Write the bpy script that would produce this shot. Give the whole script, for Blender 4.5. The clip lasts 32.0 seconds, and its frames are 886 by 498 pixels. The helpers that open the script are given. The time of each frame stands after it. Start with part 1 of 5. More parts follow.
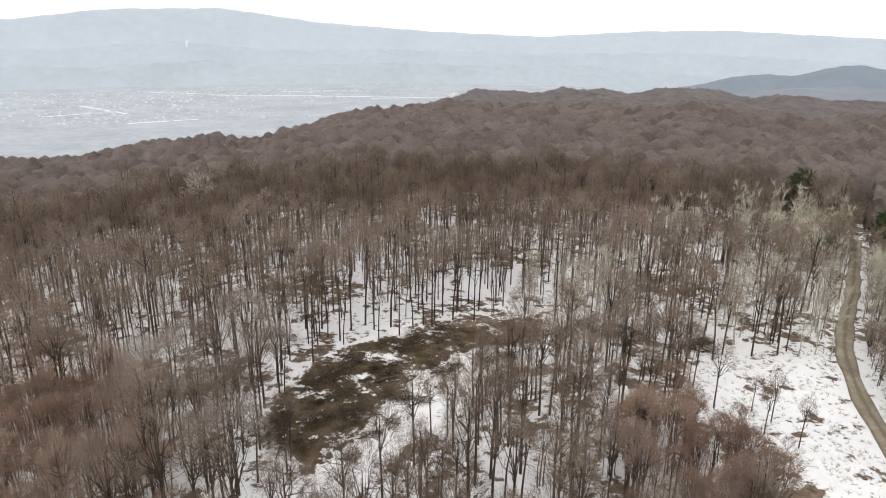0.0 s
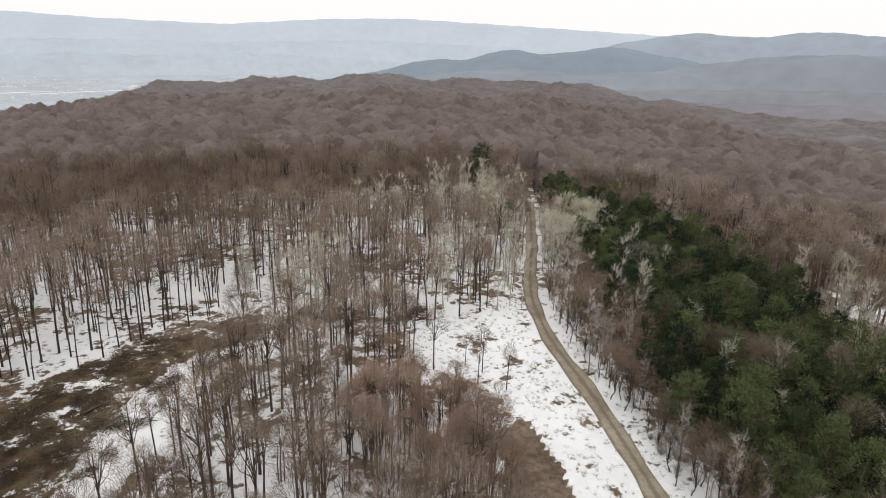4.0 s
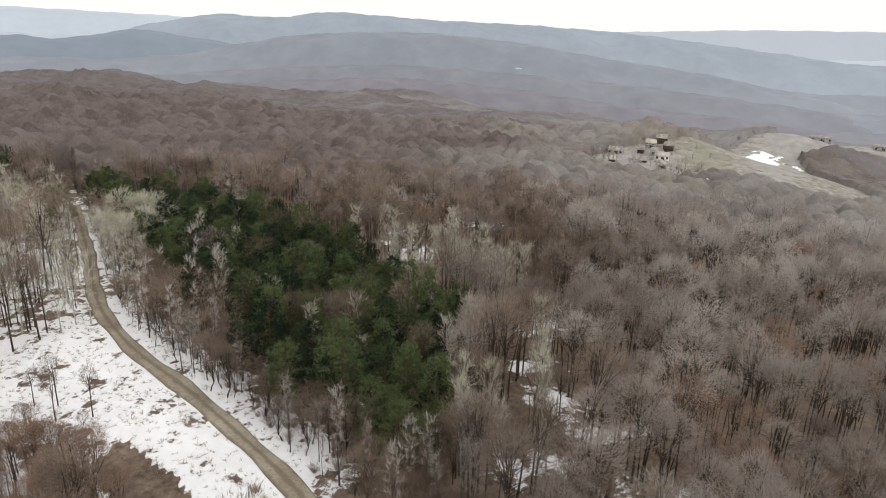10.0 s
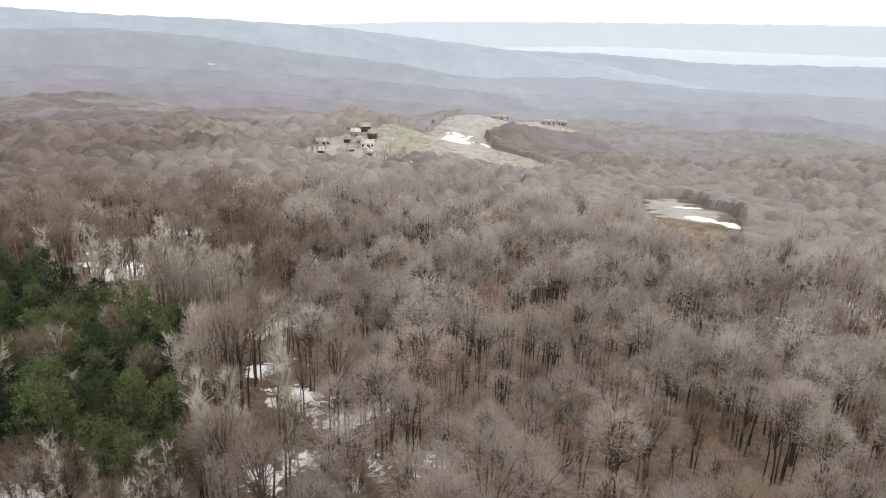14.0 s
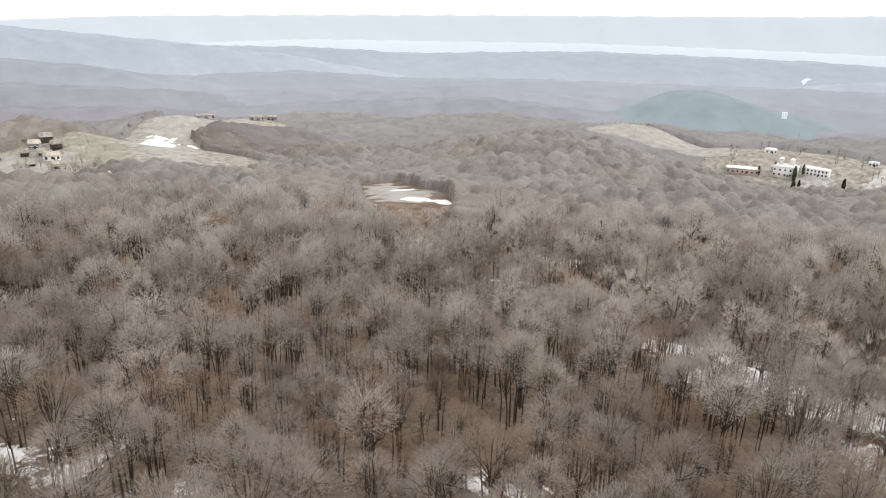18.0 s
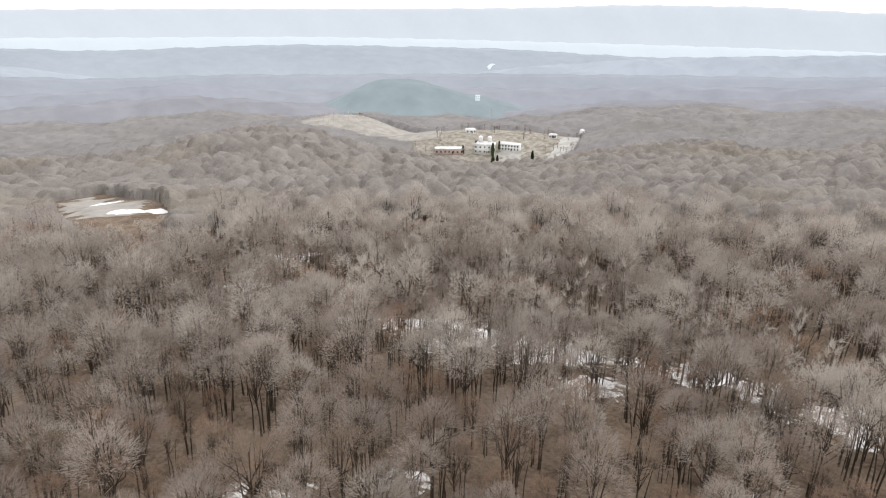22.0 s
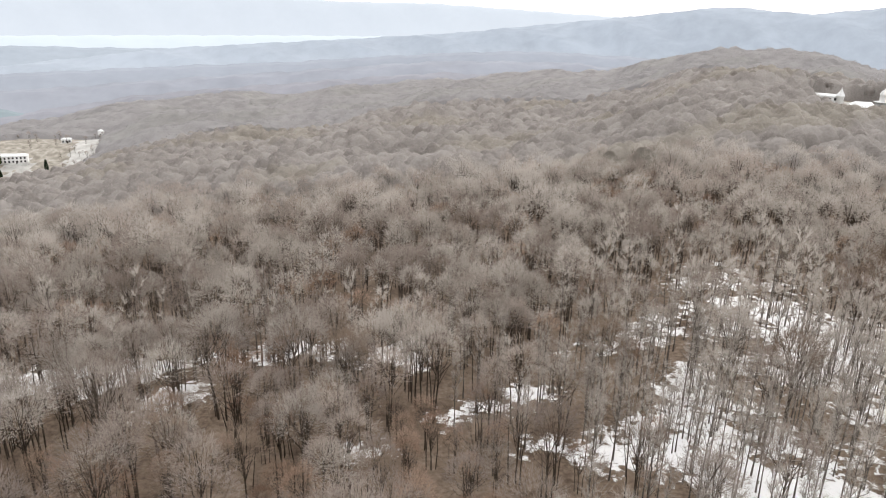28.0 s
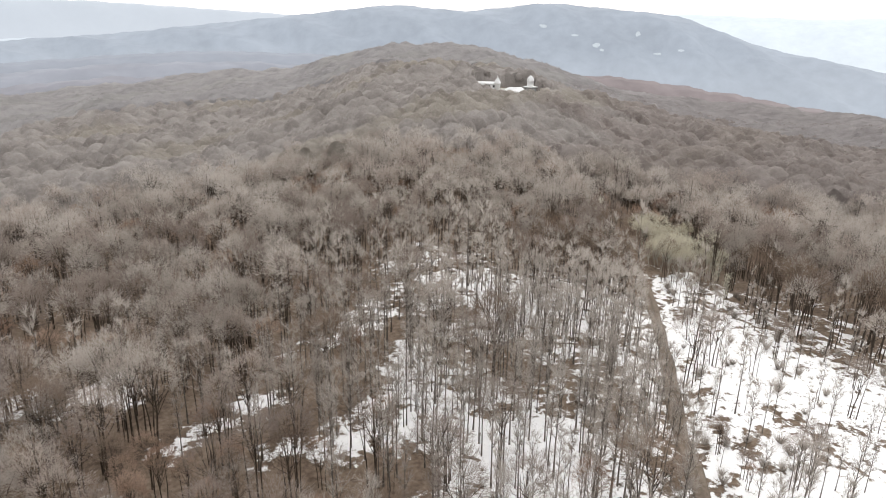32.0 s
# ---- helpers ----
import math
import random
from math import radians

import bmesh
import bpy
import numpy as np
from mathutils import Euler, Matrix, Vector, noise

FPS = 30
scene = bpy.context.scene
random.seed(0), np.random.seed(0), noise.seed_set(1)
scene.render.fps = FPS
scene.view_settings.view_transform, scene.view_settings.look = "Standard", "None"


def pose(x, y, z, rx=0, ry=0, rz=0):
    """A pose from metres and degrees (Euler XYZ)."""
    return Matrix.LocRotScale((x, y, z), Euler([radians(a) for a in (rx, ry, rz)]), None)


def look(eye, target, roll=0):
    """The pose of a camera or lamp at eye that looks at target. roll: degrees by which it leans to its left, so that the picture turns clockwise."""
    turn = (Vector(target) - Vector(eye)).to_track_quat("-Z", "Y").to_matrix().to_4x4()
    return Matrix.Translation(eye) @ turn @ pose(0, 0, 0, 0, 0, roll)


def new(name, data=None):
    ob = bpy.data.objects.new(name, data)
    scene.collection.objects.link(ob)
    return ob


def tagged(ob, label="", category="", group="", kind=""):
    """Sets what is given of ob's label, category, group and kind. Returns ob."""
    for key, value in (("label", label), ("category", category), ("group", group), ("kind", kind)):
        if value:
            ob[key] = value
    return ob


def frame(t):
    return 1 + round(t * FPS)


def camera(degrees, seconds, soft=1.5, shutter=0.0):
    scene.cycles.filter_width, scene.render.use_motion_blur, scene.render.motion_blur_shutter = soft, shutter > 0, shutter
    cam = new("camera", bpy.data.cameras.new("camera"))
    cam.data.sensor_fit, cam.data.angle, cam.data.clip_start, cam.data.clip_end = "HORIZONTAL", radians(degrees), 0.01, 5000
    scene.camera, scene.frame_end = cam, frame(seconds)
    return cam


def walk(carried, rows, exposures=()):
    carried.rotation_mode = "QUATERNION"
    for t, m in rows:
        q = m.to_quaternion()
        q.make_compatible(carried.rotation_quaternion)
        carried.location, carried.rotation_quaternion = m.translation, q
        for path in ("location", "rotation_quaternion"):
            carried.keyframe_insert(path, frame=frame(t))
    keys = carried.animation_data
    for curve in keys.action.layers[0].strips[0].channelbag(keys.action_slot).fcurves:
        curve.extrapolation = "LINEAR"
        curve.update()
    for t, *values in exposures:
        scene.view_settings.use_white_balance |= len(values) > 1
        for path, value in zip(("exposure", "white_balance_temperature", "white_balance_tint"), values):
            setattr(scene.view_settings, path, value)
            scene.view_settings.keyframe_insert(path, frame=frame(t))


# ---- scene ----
cam = camera(65.14, 32.0, soft=1.0)
EYE = Vector((0, 0, 60))


def aim(heading, pitch, roll):
    """The hovering camera's pose, by a compass heading clockwise from +y, a tilt and a lean."""
    h, p = radians(heading), radians(pitch)
    return look(EYE, EYE + 100 * Vector((math.sin(h) * math.cos(p), math.cos(h) * math.cos(p), math.sin(p))), roll)


# seconds, heading, tilt, lean
TURN = [
    (0, 8.94, -18.29, 0.61), (0.5, 10.46, -18.34, 0.69), (1, 14.82, -18.45, 0.83), (1.5, 18.50, -18.54, 0.91),
    (2, 21.77, -18.62, 1.10), (2.5, 24.95, -18.69, 1.20), (3, 27.86, -18.74, 1.25), (3.5, 30.76, -18.81, 1.27),
    (5.5, 42.33, -18.94, 1.48), (6, 45.33, -19.00, 1.52), (6.5, 48.26, -19.03, 1.48), (7, 51.33, -19.09, 1.59),
    (7.5, 54.45, -19.15, 1.63), (8, 57.56, -19.19, 1.66), (8.5, 60.65, -19.25, 1.63), (9, 63.73, -19.30, 1.68),
    (9.5, 66.84, -19.36, 1.71), (10, 69.94, -19.39, 1.71), (10.5, 72.99, -19.42, 1.70), (11, 76.09, -19.44, 1.63),
    (11.5, 79.15, -19.43, 1.61), (12, 82.20, -19.42, 1.62), (12.5, 85.12, -19.38, 1.65), (13, 88.05, -19.31, 1.72),
    (13.5, 90.97, -19.27, 1.72), (14, 93.91, -19.24, 1.71), (14.5, 96.85, -19.22, 1.72), (16.5, 108.66, -19.16, 1.55),
    (17, 111.57, -19.17, 1.49), (17.5, 114.45, -19.19, 1.51), (18, 117.37, -19.17, 1.43), (18.5, 120.30, -19.18, 1.44),
    (19, 123.22, -19.15, 1.38), (19.5, 126.13, -19.15, 1.36), (20, 128.96, -19.14, 1.32), (20.5, 131.86, -19.13, 1.28),
    (21, 134.75, -19.16, 1.22), (21.5, 137.64, -19.18, 1.29), (22, 140.54, -19.20, 1.20), (22.5, 143.41, -19.25, 1.17),
    (23, 146.28, -19.27, 1.16), (23.5, 149.14, -19.25, 1.21), (24, 151.97, -19.24, 1.16), (24.5, 155.19, -19.25, 1.14),
    (25, 158.54, -19.25, 1.13), (25.5, 161.86, -19.24, 1.13), (27.5, 174.94, -19.30, 1.09), (28, 178.17, -19.29, 1.07),
    (28.5, 181.41, -19.29, 1.08), (29, 184.69, -19.28, 1.12), (29.5, 187.95, -19.26, 1.13), (30, 191.23, -19.25, 1.15),
    (30.5, 194.48, -19.22, 1.17), (31, 197.69, -19.14, 1.11), (31.5, 200.93, -19.10, 1.15), (32, 203.18, -19.02, 1.04),
]
walk(cam, [(t, aim(h, p, r)) for t, h, p, r in TURN], [(0, 0.12), (3, 0.05), (6, -0.05), (9, -0.04), (11, 0.16), (12, 0.32), (13, 0.52), (16, 0.52), (19, 0.52), (25, 0.55), (28, 0.64), (30, 0.66), (32, 0.44)])

# ---------------------------------------------------------------- overcast winter daylight
world = bpy.data.worlds.new("overcast_sky")
scene.world = world
world.use_nodes = True
wn = world.node_tree
wn.nodes.clear()
sky = wn.nodes.new("ShaderNodeTexSky")
sky.sky_type, sky.sun_disc, sky.sun_elevation, sky.sun_rotation = "NISHITA", False, radians(28), radians(215)
sky.air_density, sky.dust_density = 1.0, 3.0
clear_sky, cloud_deck, sky_mix, sky_out = (wn.nodes.new(k) for k in ("ShaderNodeBackground", "ShaderNodeBackground", "ShaderNodeMixShader", "ShaderNodeOutputWorld"))
clear_sky.inputs["Strength"].default_value = 0.09
cloud_deck.inputs["Color"].default_value, cloud_deck.inputs["Strength"].default_value = (1.0, 0.98, 0.965, 1), 1.13
sky_mix.inputs["Fac"].default_value = 0.88
wn.links.new(sky.outputs["Color"], clear_sky.inputs["Color"])
wn.links.new(clear_sky.outputs[0], sky_mix.inputs[1])
wn.links.new(cloud_deck.outputs[0], sky_mix.inputs[2])
wn.links.new(sky_mix.outputs[0], sky_out.inputs["Surface"])
sun = new("sun", bpy.data.lights.new("sun", "SUN"))
sun.data.energy, sun.data.angle, sun.data.color = 0.7, radians(25), (1.0, 0.97, 0.93)
sun.matrix_world = look((0, 0, 300), (0 - math.sin(radians(215)) * 300, 0 - math.cos(radians(215)) * 300, 300 - 300 * math.tan(radians(35))))

# ---------------------------------------------------------------- materials
def material(name, build, rough=0.9):
    mat = bpy.data.materials.new(name)
    mat.use_nodes = True
    nt = mat.node_tree
    bsdf = nt.nodes["Principled BSDF"]
    bsdf.inputs["Roughness"].default_value = rough
    bsdf.inputs["Specular IOR Level"].default_value = 0.2
    build(nt, bsdf)
    return mat


def noise_node(nt, size, detail=3.0, seed=0.0, rough=0.55):
    """Noise in world metres; size is the span of one blot."""
    geo, shift, tex = nt.nodes.new("ShaderNodeNewGeometry"), nt.nodes.new("ShaderNodeVectorMath"), nt.nodes.new("ShaderNodeTexNoise")
    shift.operation = "ADD"
    shift.inputs[1].default_value = (seed * 17.3, seed * 31.7, seed * 5.1)
    nt.links.new(geo.outputs["Position"], shift.inputs[0])
    nt.links.new(shift.outputs[0], tex.inputs["Vector"])
    tex.inputs["Scale"].default_value, tex.inputs["Detail"].default_value, tex.inputs["Roughness"].default_value = 1 / size, detail, rough
    return tex.outputs["Fac"]


def ramp(nt, value, stops):
    node = nt.nodes.new("ShaderNodeValToRGB")
    band = node.color_ramp
    while len(band.elements) < len(stops):
        band.elements.new(0.5)
    for e, (at, col) in zip(band.elements, stops):
        e.position, e.color = at, (*col, 1) if len(col) == 3 else col
    nt.links.new(value, node.inputs["Fac"])
    return node.outputs["Color"]


def blend(nt, fac, a, b, mode="MIX"):
    node = nt.nodes.new("ShaderNodeMix")
    node.data_type, node.blend_type = "RGBA", mode
    for sock, v in ((node.inputs["Factor"], fac), (node.inputs["A"], a), (node.inputs["B"], b)):
        if isinstance(v, (int, float)):
            sock.default_value = v
        elif isinstance(v, tuple):
            sock.default_value = (*v, 1)
        else:
            nt.links.new(v, sock)
    return node.outputs["Result"]


def maths(nt, op, a, b=0.0, c=0.0):
    node = nt.nodes.new("ShaderNodeMath")
    node.operation = op
    for sock, v in zip(node.inputs, (a, b, c)):
        if isinstance(v, (int, float)):
            sock.default_value = v
        else:
            nt.links.new(v, sock)
    return node.outputs[0]


def relief(nt, bsdf, height, depth):
    bump = nt.nodes.new("ShaderNodeBump")
    bump.inputs["Distance"].default_value = depth
    nt.links.new(height, bump.inputs["Height"])
    nt.links.new(bump.outputs[0], bsdf.inputs["Normal"])


def mottled(name, dark, light, size, rough=0.9, fine=None, depth=0.0, own=0.0, thin=0.0):
    """Two colours blotched at two scales; own adds a difference from piece to piece."""
    def build(nt, bsdf):
        coarse, grain = noise_node(nt, size), noise_node(nt, fine or size / 9, 4, 2.0)
        mixed = maths(nt, "ADD", maths(nt, "MULTIPLY", coarse, 0.65), maths(nt, "MULTIPLY", grain, 0.35))
        if own:
            info = nt.nodes.new("ShaderNodeObjectInfo")
            mixed = maths(nt, "ADD", mixed, maths(nt, "MULTIPLY_ADD", info.outputs["Random"], own, -own / 2))
        if thin:
            mixed = maths(nt, "ADD", mixed, maths(nt, "MULTIPLY", attribute(nt, "tint"), 0.28))
        nt.links.new(ramp(nt, mixed, [(0.36, dark), (0.64, light)]), bsdf.inputs["Base Color"])
        if depth:
            relief(nt, bsdf, grain, depth)
        if thin:
            through_it, both = nt.nodes.new("ShaderNodeBsdfTranslucent"), nt.nodes.new("ShaderNodeMixShader")
            nt.links.new(bsdf.inputs["Base Color"].links[0].from_socket, through_it.inputs["Color"])
            both.inputs["Fac"].default_value = thin
            nt.links.new(bsdf.outputs[0], both.inputs[1])
            nt.links.new(through_it.outputs[0], both.inputs[2])
            nt.links.new(both.outputs[0], nt.nodes["Material Output"].inputs["Surface"])
    return material(name, build, rough)


def attribute(nt, name):
    node = nt.nodes.new("ShaderNodeAttribute")
    node.attribute_name = name
    return node.outputs["Fac"]


def ground_build(nt, bsdf):
    """Leaf litter, patchy snow by the cover attribute, dry grass by the grass attribute."""
    litter = ramp(nt, maths(nt, "ADD", maths(nt, "MULTIPLY", noise_node(nt, 9, 4, 1), 0.5), maths(nt, "MULTIPLY", noise_node(nt, 0.9, 4, 2), 0.5)),
                  [(0.35, (0.085, 0.06, 0.043)), (0.5, (0.175, 0.13, 0.096)), (0.66, (0.28, 0.222, 0.174))])
    grass = ramp(nt, noise_node(nt, 5, 6, 3), [(0.35, (0.21, 0.19, 0.158)), (0.5, (0.3, 0.275, 0.236)), (0.68, (0.41, 0.38, 0.338))])
    soil = blend(nt, attribute(nt, "grass"), litter, grass)
    soil = blend(nt, attribute(nt, "brush"), soil, ramp(nt, noise_node(nt, 3, 5, 9), [(0.38, (0.045, 0.032, 0.02)), (0.6, (0.13, 0.095, 0.055))]))
    patch = maths(nt, "ADD", maths(nt, "MULTIPLY", noise_node(nt, 5.0, 5, 4, 0.66), 0.6), maths(nt, "MULTIPLY", noise_node(nt, 1.6, 5, 5, 0.65), 0.4))
    level = maths(nt, "MULTIPLY_ADD", attribute(nt, "snow"), -0.42, 0.76)
    cover = nt.nodes.new("ShaderNodeMapRange")
    nt.links.new(maths(nt, "SUBTRACT", patch, level), cover.inputs["Value"])
    cover.inputs["From Min"].default_value, cover.inputs["From Max"].default_value = -0.012, 0.02
    snow = ramp(nt, noise_node(nt, 2.5, 4, 6), [(0.3, (0.88, 0.88, 0.89)), (0.7, (0.96, 0.96, 0.96))])
    nt.links.new(blend(nt, cover.outputs[0], soil, snow), bsdf.inputs["Base Color"])
    relief(nt, bsdf, maths(nt, "ADD", maths(nt, "MULTIPLY", cover.outputs[0], 0.5), noise_node(nt, 0.8, 4, 7)), 0.25)


def haze_glow_material(name, srgb, spread=0.06, glow=0.8, size=300, foot=None):
    """Far country through miles of winter air: haze painted as pale colour and emission, faintly mottled with woods and
    fields.
    """
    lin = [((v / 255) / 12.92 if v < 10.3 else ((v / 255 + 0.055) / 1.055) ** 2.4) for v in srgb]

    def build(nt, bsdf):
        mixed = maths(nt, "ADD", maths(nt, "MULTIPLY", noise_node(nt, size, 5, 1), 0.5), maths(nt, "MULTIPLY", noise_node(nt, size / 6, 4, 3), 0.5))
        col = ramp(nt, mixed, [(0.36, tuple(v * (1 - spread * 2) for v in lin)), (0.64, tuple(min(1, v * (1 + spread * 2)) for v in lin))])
        # Mixes a paler haze colour in towards the foot of a range.
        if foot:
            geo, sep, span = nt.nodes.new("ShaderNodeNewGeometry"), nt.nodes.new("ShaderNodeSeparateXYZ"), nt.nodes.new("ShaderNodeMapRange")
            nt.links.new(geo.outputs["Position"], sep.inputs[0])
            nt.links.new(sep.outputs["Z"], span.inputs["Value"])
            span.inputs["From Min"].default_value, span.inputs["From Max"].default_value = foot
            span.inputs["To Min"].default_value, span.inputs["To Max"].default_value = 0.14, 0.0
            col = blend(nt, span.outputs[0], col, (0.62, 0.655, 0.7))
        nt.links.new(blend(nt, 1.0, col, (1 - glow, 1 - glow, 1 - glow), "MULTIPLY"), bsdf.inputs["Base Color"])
        # Emission stands in for light scattered by the air between.
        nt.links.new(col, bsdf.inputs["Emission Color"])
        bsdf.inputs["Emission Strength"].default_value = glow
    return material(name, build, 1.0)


def road_build(dark, light, rough_mid):
    """Packed wheel tracks either side of a rougher middle, with rough edges."""
    def build(nt, bsdf):
        grain = noise_node(nt, 0.5, 4, 2, 0.65)
        col = ramp(nt, maths(nt, "ADD", maths(nt, "MULTIPLY", noise_node(nt, 6.0, 3, 1), 0.55), maths(nt, "MULTIPLY", grain, 0.45)), [(0.36, dark), (0.64, light)])
        wear = ramp(nt, maths(nt, "ADD", attribute(nt, "across"), maths(nt, "MULTIPLY_ADD", noise_node(nt, 1.6, 4, 3), 0.5, -0.25)), [(0.1, (0.75, 0.75, 0.75)), (0.32, (0, 0, 0)), (0.74, (0, 0, 0)), (0.98, (0.85, 0.85, 0.85))])
        nt.links.new(blend(nt, wear, col, rough_mid), bsdf.inputs["Base Color"])
        relief(nt, bsdf, grain, 0.05)
    return build


def canopy_build(grey, brown, olive, coarse):
    """Close bare twigs seen from above: a tone for each crown, mottled within it. grey, brown, olive: dark and light."""
    def build(nt, bsdf):
        mixed = maths(nt, "ADD", maths(nt, "MULTIPLY", noise_node(nt, coarse, 3, 1), 0.5), maths(nt, "MULTIPLY", noise_node(nt, 1.3, 4, 2, 0.7), 0.5))
        mixed = maths(nt, "ADD", mixed, maths(nt, "MULTIPLY", attribute(nt, "tint"), 0.22))
        col = blend(nt, attribute(nt, "olive"), ramp(nt, mixed, [(0.32, grey[0]), (0.68, grey[1])]), ramp(nt, mixed, [(0.32, olive[0]), (0.68, olive[1])]))
        col = blend(nt, attribute(nt, "brown"), col, ramp(nt, mixed, [(0.32, brown[0]), (0.68, brown[1])]))
        nt.links.new(col, bsdf.inputs["Base Color"])
        relief(nt, bsdf, noise_node(nt, 0.9, 5, 7, 0.75), 0.7)
        through_it, both = nt.nodes.new("ShaderNodeBsdfTranslucent"), nt.nodes.new("ShaderNodeMixShader")
        nt.links.new(col, through_it.inputs["Color"])
        both.inputs["Fac"].default_value = 0.3
        nt.links.new(bsdf.outputs[0], both.inputs[1])
        nt.links.new(through_it.outputs[0], both.inputs[2])
        nt.links.new(both.outputs[0], nt.nodes["Material Output"].inputs["Surface"])
    return build


GROUND = material("leaf_litter_and_snow", ground_build)
CANOPY = material("bare_wood_canopy", canopy_build(((0.258, 0.233, 0.217), (0.436, 0.404, 0.382)), ((0.158, 0.126, 0.114), (0.297, 0.248, 0.229)), ((0.26, 0.232, 0.2), (0.43, 0.395, 0.35)), 26.0))
# Haze over the far wood is put into this colour: greyer, bluer, flatter.
CANOPY_HAZED = material("haze_greyed_canopy", canopy_build(((0.28, 0.269, 0.271), (0.4, 0.385, 0.386)), ((0.19, 0.166, 0.164), (0.3, 0.271, 0.268)), ((0.275, 0.268, 0.262), (0.395, 0.383, 0.374)), 60.0))
BARK = mottled("grey_brown_bark", (0.032, 0.024, 0.018), (0.098, 0.076, 0.058), 2.0, fine=0.25)
BARK_GREY = mottled("grey_bark", (0.07, 0.06, 0.052), (0.17, 0.15, 0.13), 2.0, fine=0.25)
BARK_PALE = mottled("pale_bark", (0.3, 0.28, 0.24), (0.52, 0.5, 0.44), 2.0, fine=0.3)
BARK_PINE = mottled("pine_bark", (0.06, 0.042, 0.032), (0.15, 0.1, 0.07), 2.0, fine=0.3)
TWIG = mottled("bare_grey_brown_twigs", (0.34, 0.304, 0.272), (0.53, 0.487, 0.445), 30.0, fine=4.0, own=0.25, thin=0.45)
TWIG_DARK = mottled("bare_brown_twigs", (0.162, 0.12, 0.091), (0.32, 0.253, 0.203), 30.0, fine=4.0, own=0.25, thin=0.45)
TWIG_MASS = mottled("far_grey_brown_twigs", (0.358, 0.327, 0.306), (0.527, 0.49, 0.464), 26.0, fine=1.1, thin=0.4)
TWIG_MASS_DARK = mottled("far_brown_twigs", (0.19, 0.15, 0.13), (0.34, 0.283, 0.252), 26.0, fine=1.1, thin=0.4)
# Twigs beyond 640 m: base colours greyed in place of haze.
TWIG_MIST = mottled("haze_greyed_twigs", (0.31, 0.297, 0.294), (0.42, 0.403, 0.398), 40.0, fine=3.0, thin=0.4)
TWIG_MIST_DARK = mottled("haze_greyed_brown_twigs", (0.22, 0.186, 0.17), (0.33, 0.287, 0.268), 40.0, fine=3.0, thin=0.4)
HEART_PALE = mottled("close_grey_brown_twigs", (0.35, 0.318, 0.296), (0.48, 0.443, 0.416), 9.0, fine=0.6, depth=0.3, thin=0.45)
HEART_DARK = mottled("close_brown_twigs", (0.2, 0.162, 0.14), (0.3, 0.25, 0.221), 9.0, fine=0.6, depth=0.3, thin=0.45)
TWIG_MID = mottled("bare_dun_twigs", (0.255, 0.213, 0.187), (0.45, 0.392, 0.352), 30.0, fine=4.0, own=0.25, thin=0.45)
TWIG_RED = mottled("reddish_bare_twigs", (0.245, 0.162, 0.118), (0.42, 0.308, 0.24), 24.0, fine=4.0, own=0.2, thin=0.45)
TWIG_ASPEN = mottled("pale_grey_green_twigs", (0.45, 0.42, 0.33), (0.67, 0.64, 0.53), 12.0, fine=2.0, own=0.15, thin=0.45)
TWIG_PALE = mottled("pale_bare_twigs", (0.43, 0.4, 0.315), (0.64, 0.61, 0.51), 12.0, fine=2.0, own=0.15, thin=0.45)
NEEDLES = mottled("pine_needles", (0.016, 0.031, 0.016), (0.102, 0.13, 0.053), 14.0, fine=1.5, own=0.5, thin=0.25)
GRAVEL = material("packed_gravel", road_build((0.21, 0.175, 0.128), (0.4, 0.35, 0.27), (0.17, 0.14, 0.1)))
PLASTER = mottled("whitewashed_wall", (0.66, 0.66, 0.65), (0.8, 0.8, 0.79), 3.0, fine=0.3)
ROOF_SNOW = mottled("snowy_tin_roof", (0.6, 0.6, 0.6), (0.82, 0.83, 0.84), 2.5, fine=0.3)
ROOF_STRAW = mottled("weathered_shingle_roof", (0.38, 0.34, 0.28), (0.6, 0.56, 0.49), 2.0, fine=0.25)
ROOF_BROWN = mottled("weathered_brown_roof", (0.2, 0.18, 0.155), (0.46, 0.43, 0.38), 2.0, fine=0.3)
TIMBER = mottled("dark_timber", (0.035, 0.028, 0.022), (0.1, 0.08, 0.062), 1.5, fine=0.2)
BRICKWORK = mottled("reddish_rough_masonry", (0.36, 0.28, 0.245), (0.48, 0.4, 0.36), 2.0, fine=0.3)
STONE = mottled("grey_stone", (0.24, 0.24, 0.24), (0.4, 0.4, 0.39), 2.0, fine=0.3)
PANE = mottled("dark_window_pane", (0.02, 0.025, 0.03), (0.05, 0.055, 0.06), 1.0, rough=0.15)
FADED_LAWN = mottled("faded_winter_lawn", (0.215, 0.21, 0.16), (0.33, 0.322, 0.262), 9.0, fine=0.8)
PALE_GRAVEL = mottled("pale_gravel_yard", (0.32, 0.31, 0.29), (0.55, 0.54, 0.52), 8.0, fine=0.6)
DRY_EARTH = mottled("dry_pale_earth", (0.27, 0.254, 0.232), (0.41, 0.392, 0.366), 9.0, fine=0.8)
STEEL = mottled("galvanised_steel", (0.35, 0.36, 0.37), (0.5, 0.51, 0.52), 1.0, rough=0.5)
SNOW = mottled("old_snow", (0.82, 0.825, 0.84), (0.92, 0.92, 0.925), 2.0, fine=0.4, depth=0.1)
BRUSHWOOD = mottled("dead_brushwood", (0.05, 0.038, 0.028), (0.15, 0.115, 0.08), 2.0, fine=0.3)
DRY_GRASS = mottled("dry_grass_tufts", (0.16, 0.125, 0.08), (0.34, 0.28, 0.19), 3.0, fine=0.5, thin=0.4)
TRACK = material("wet_dirt_track", road_build((0.115, 0.09, 0.07), (0.24, 0.197, 0.158), (0.13, 0.105, 0.082)))

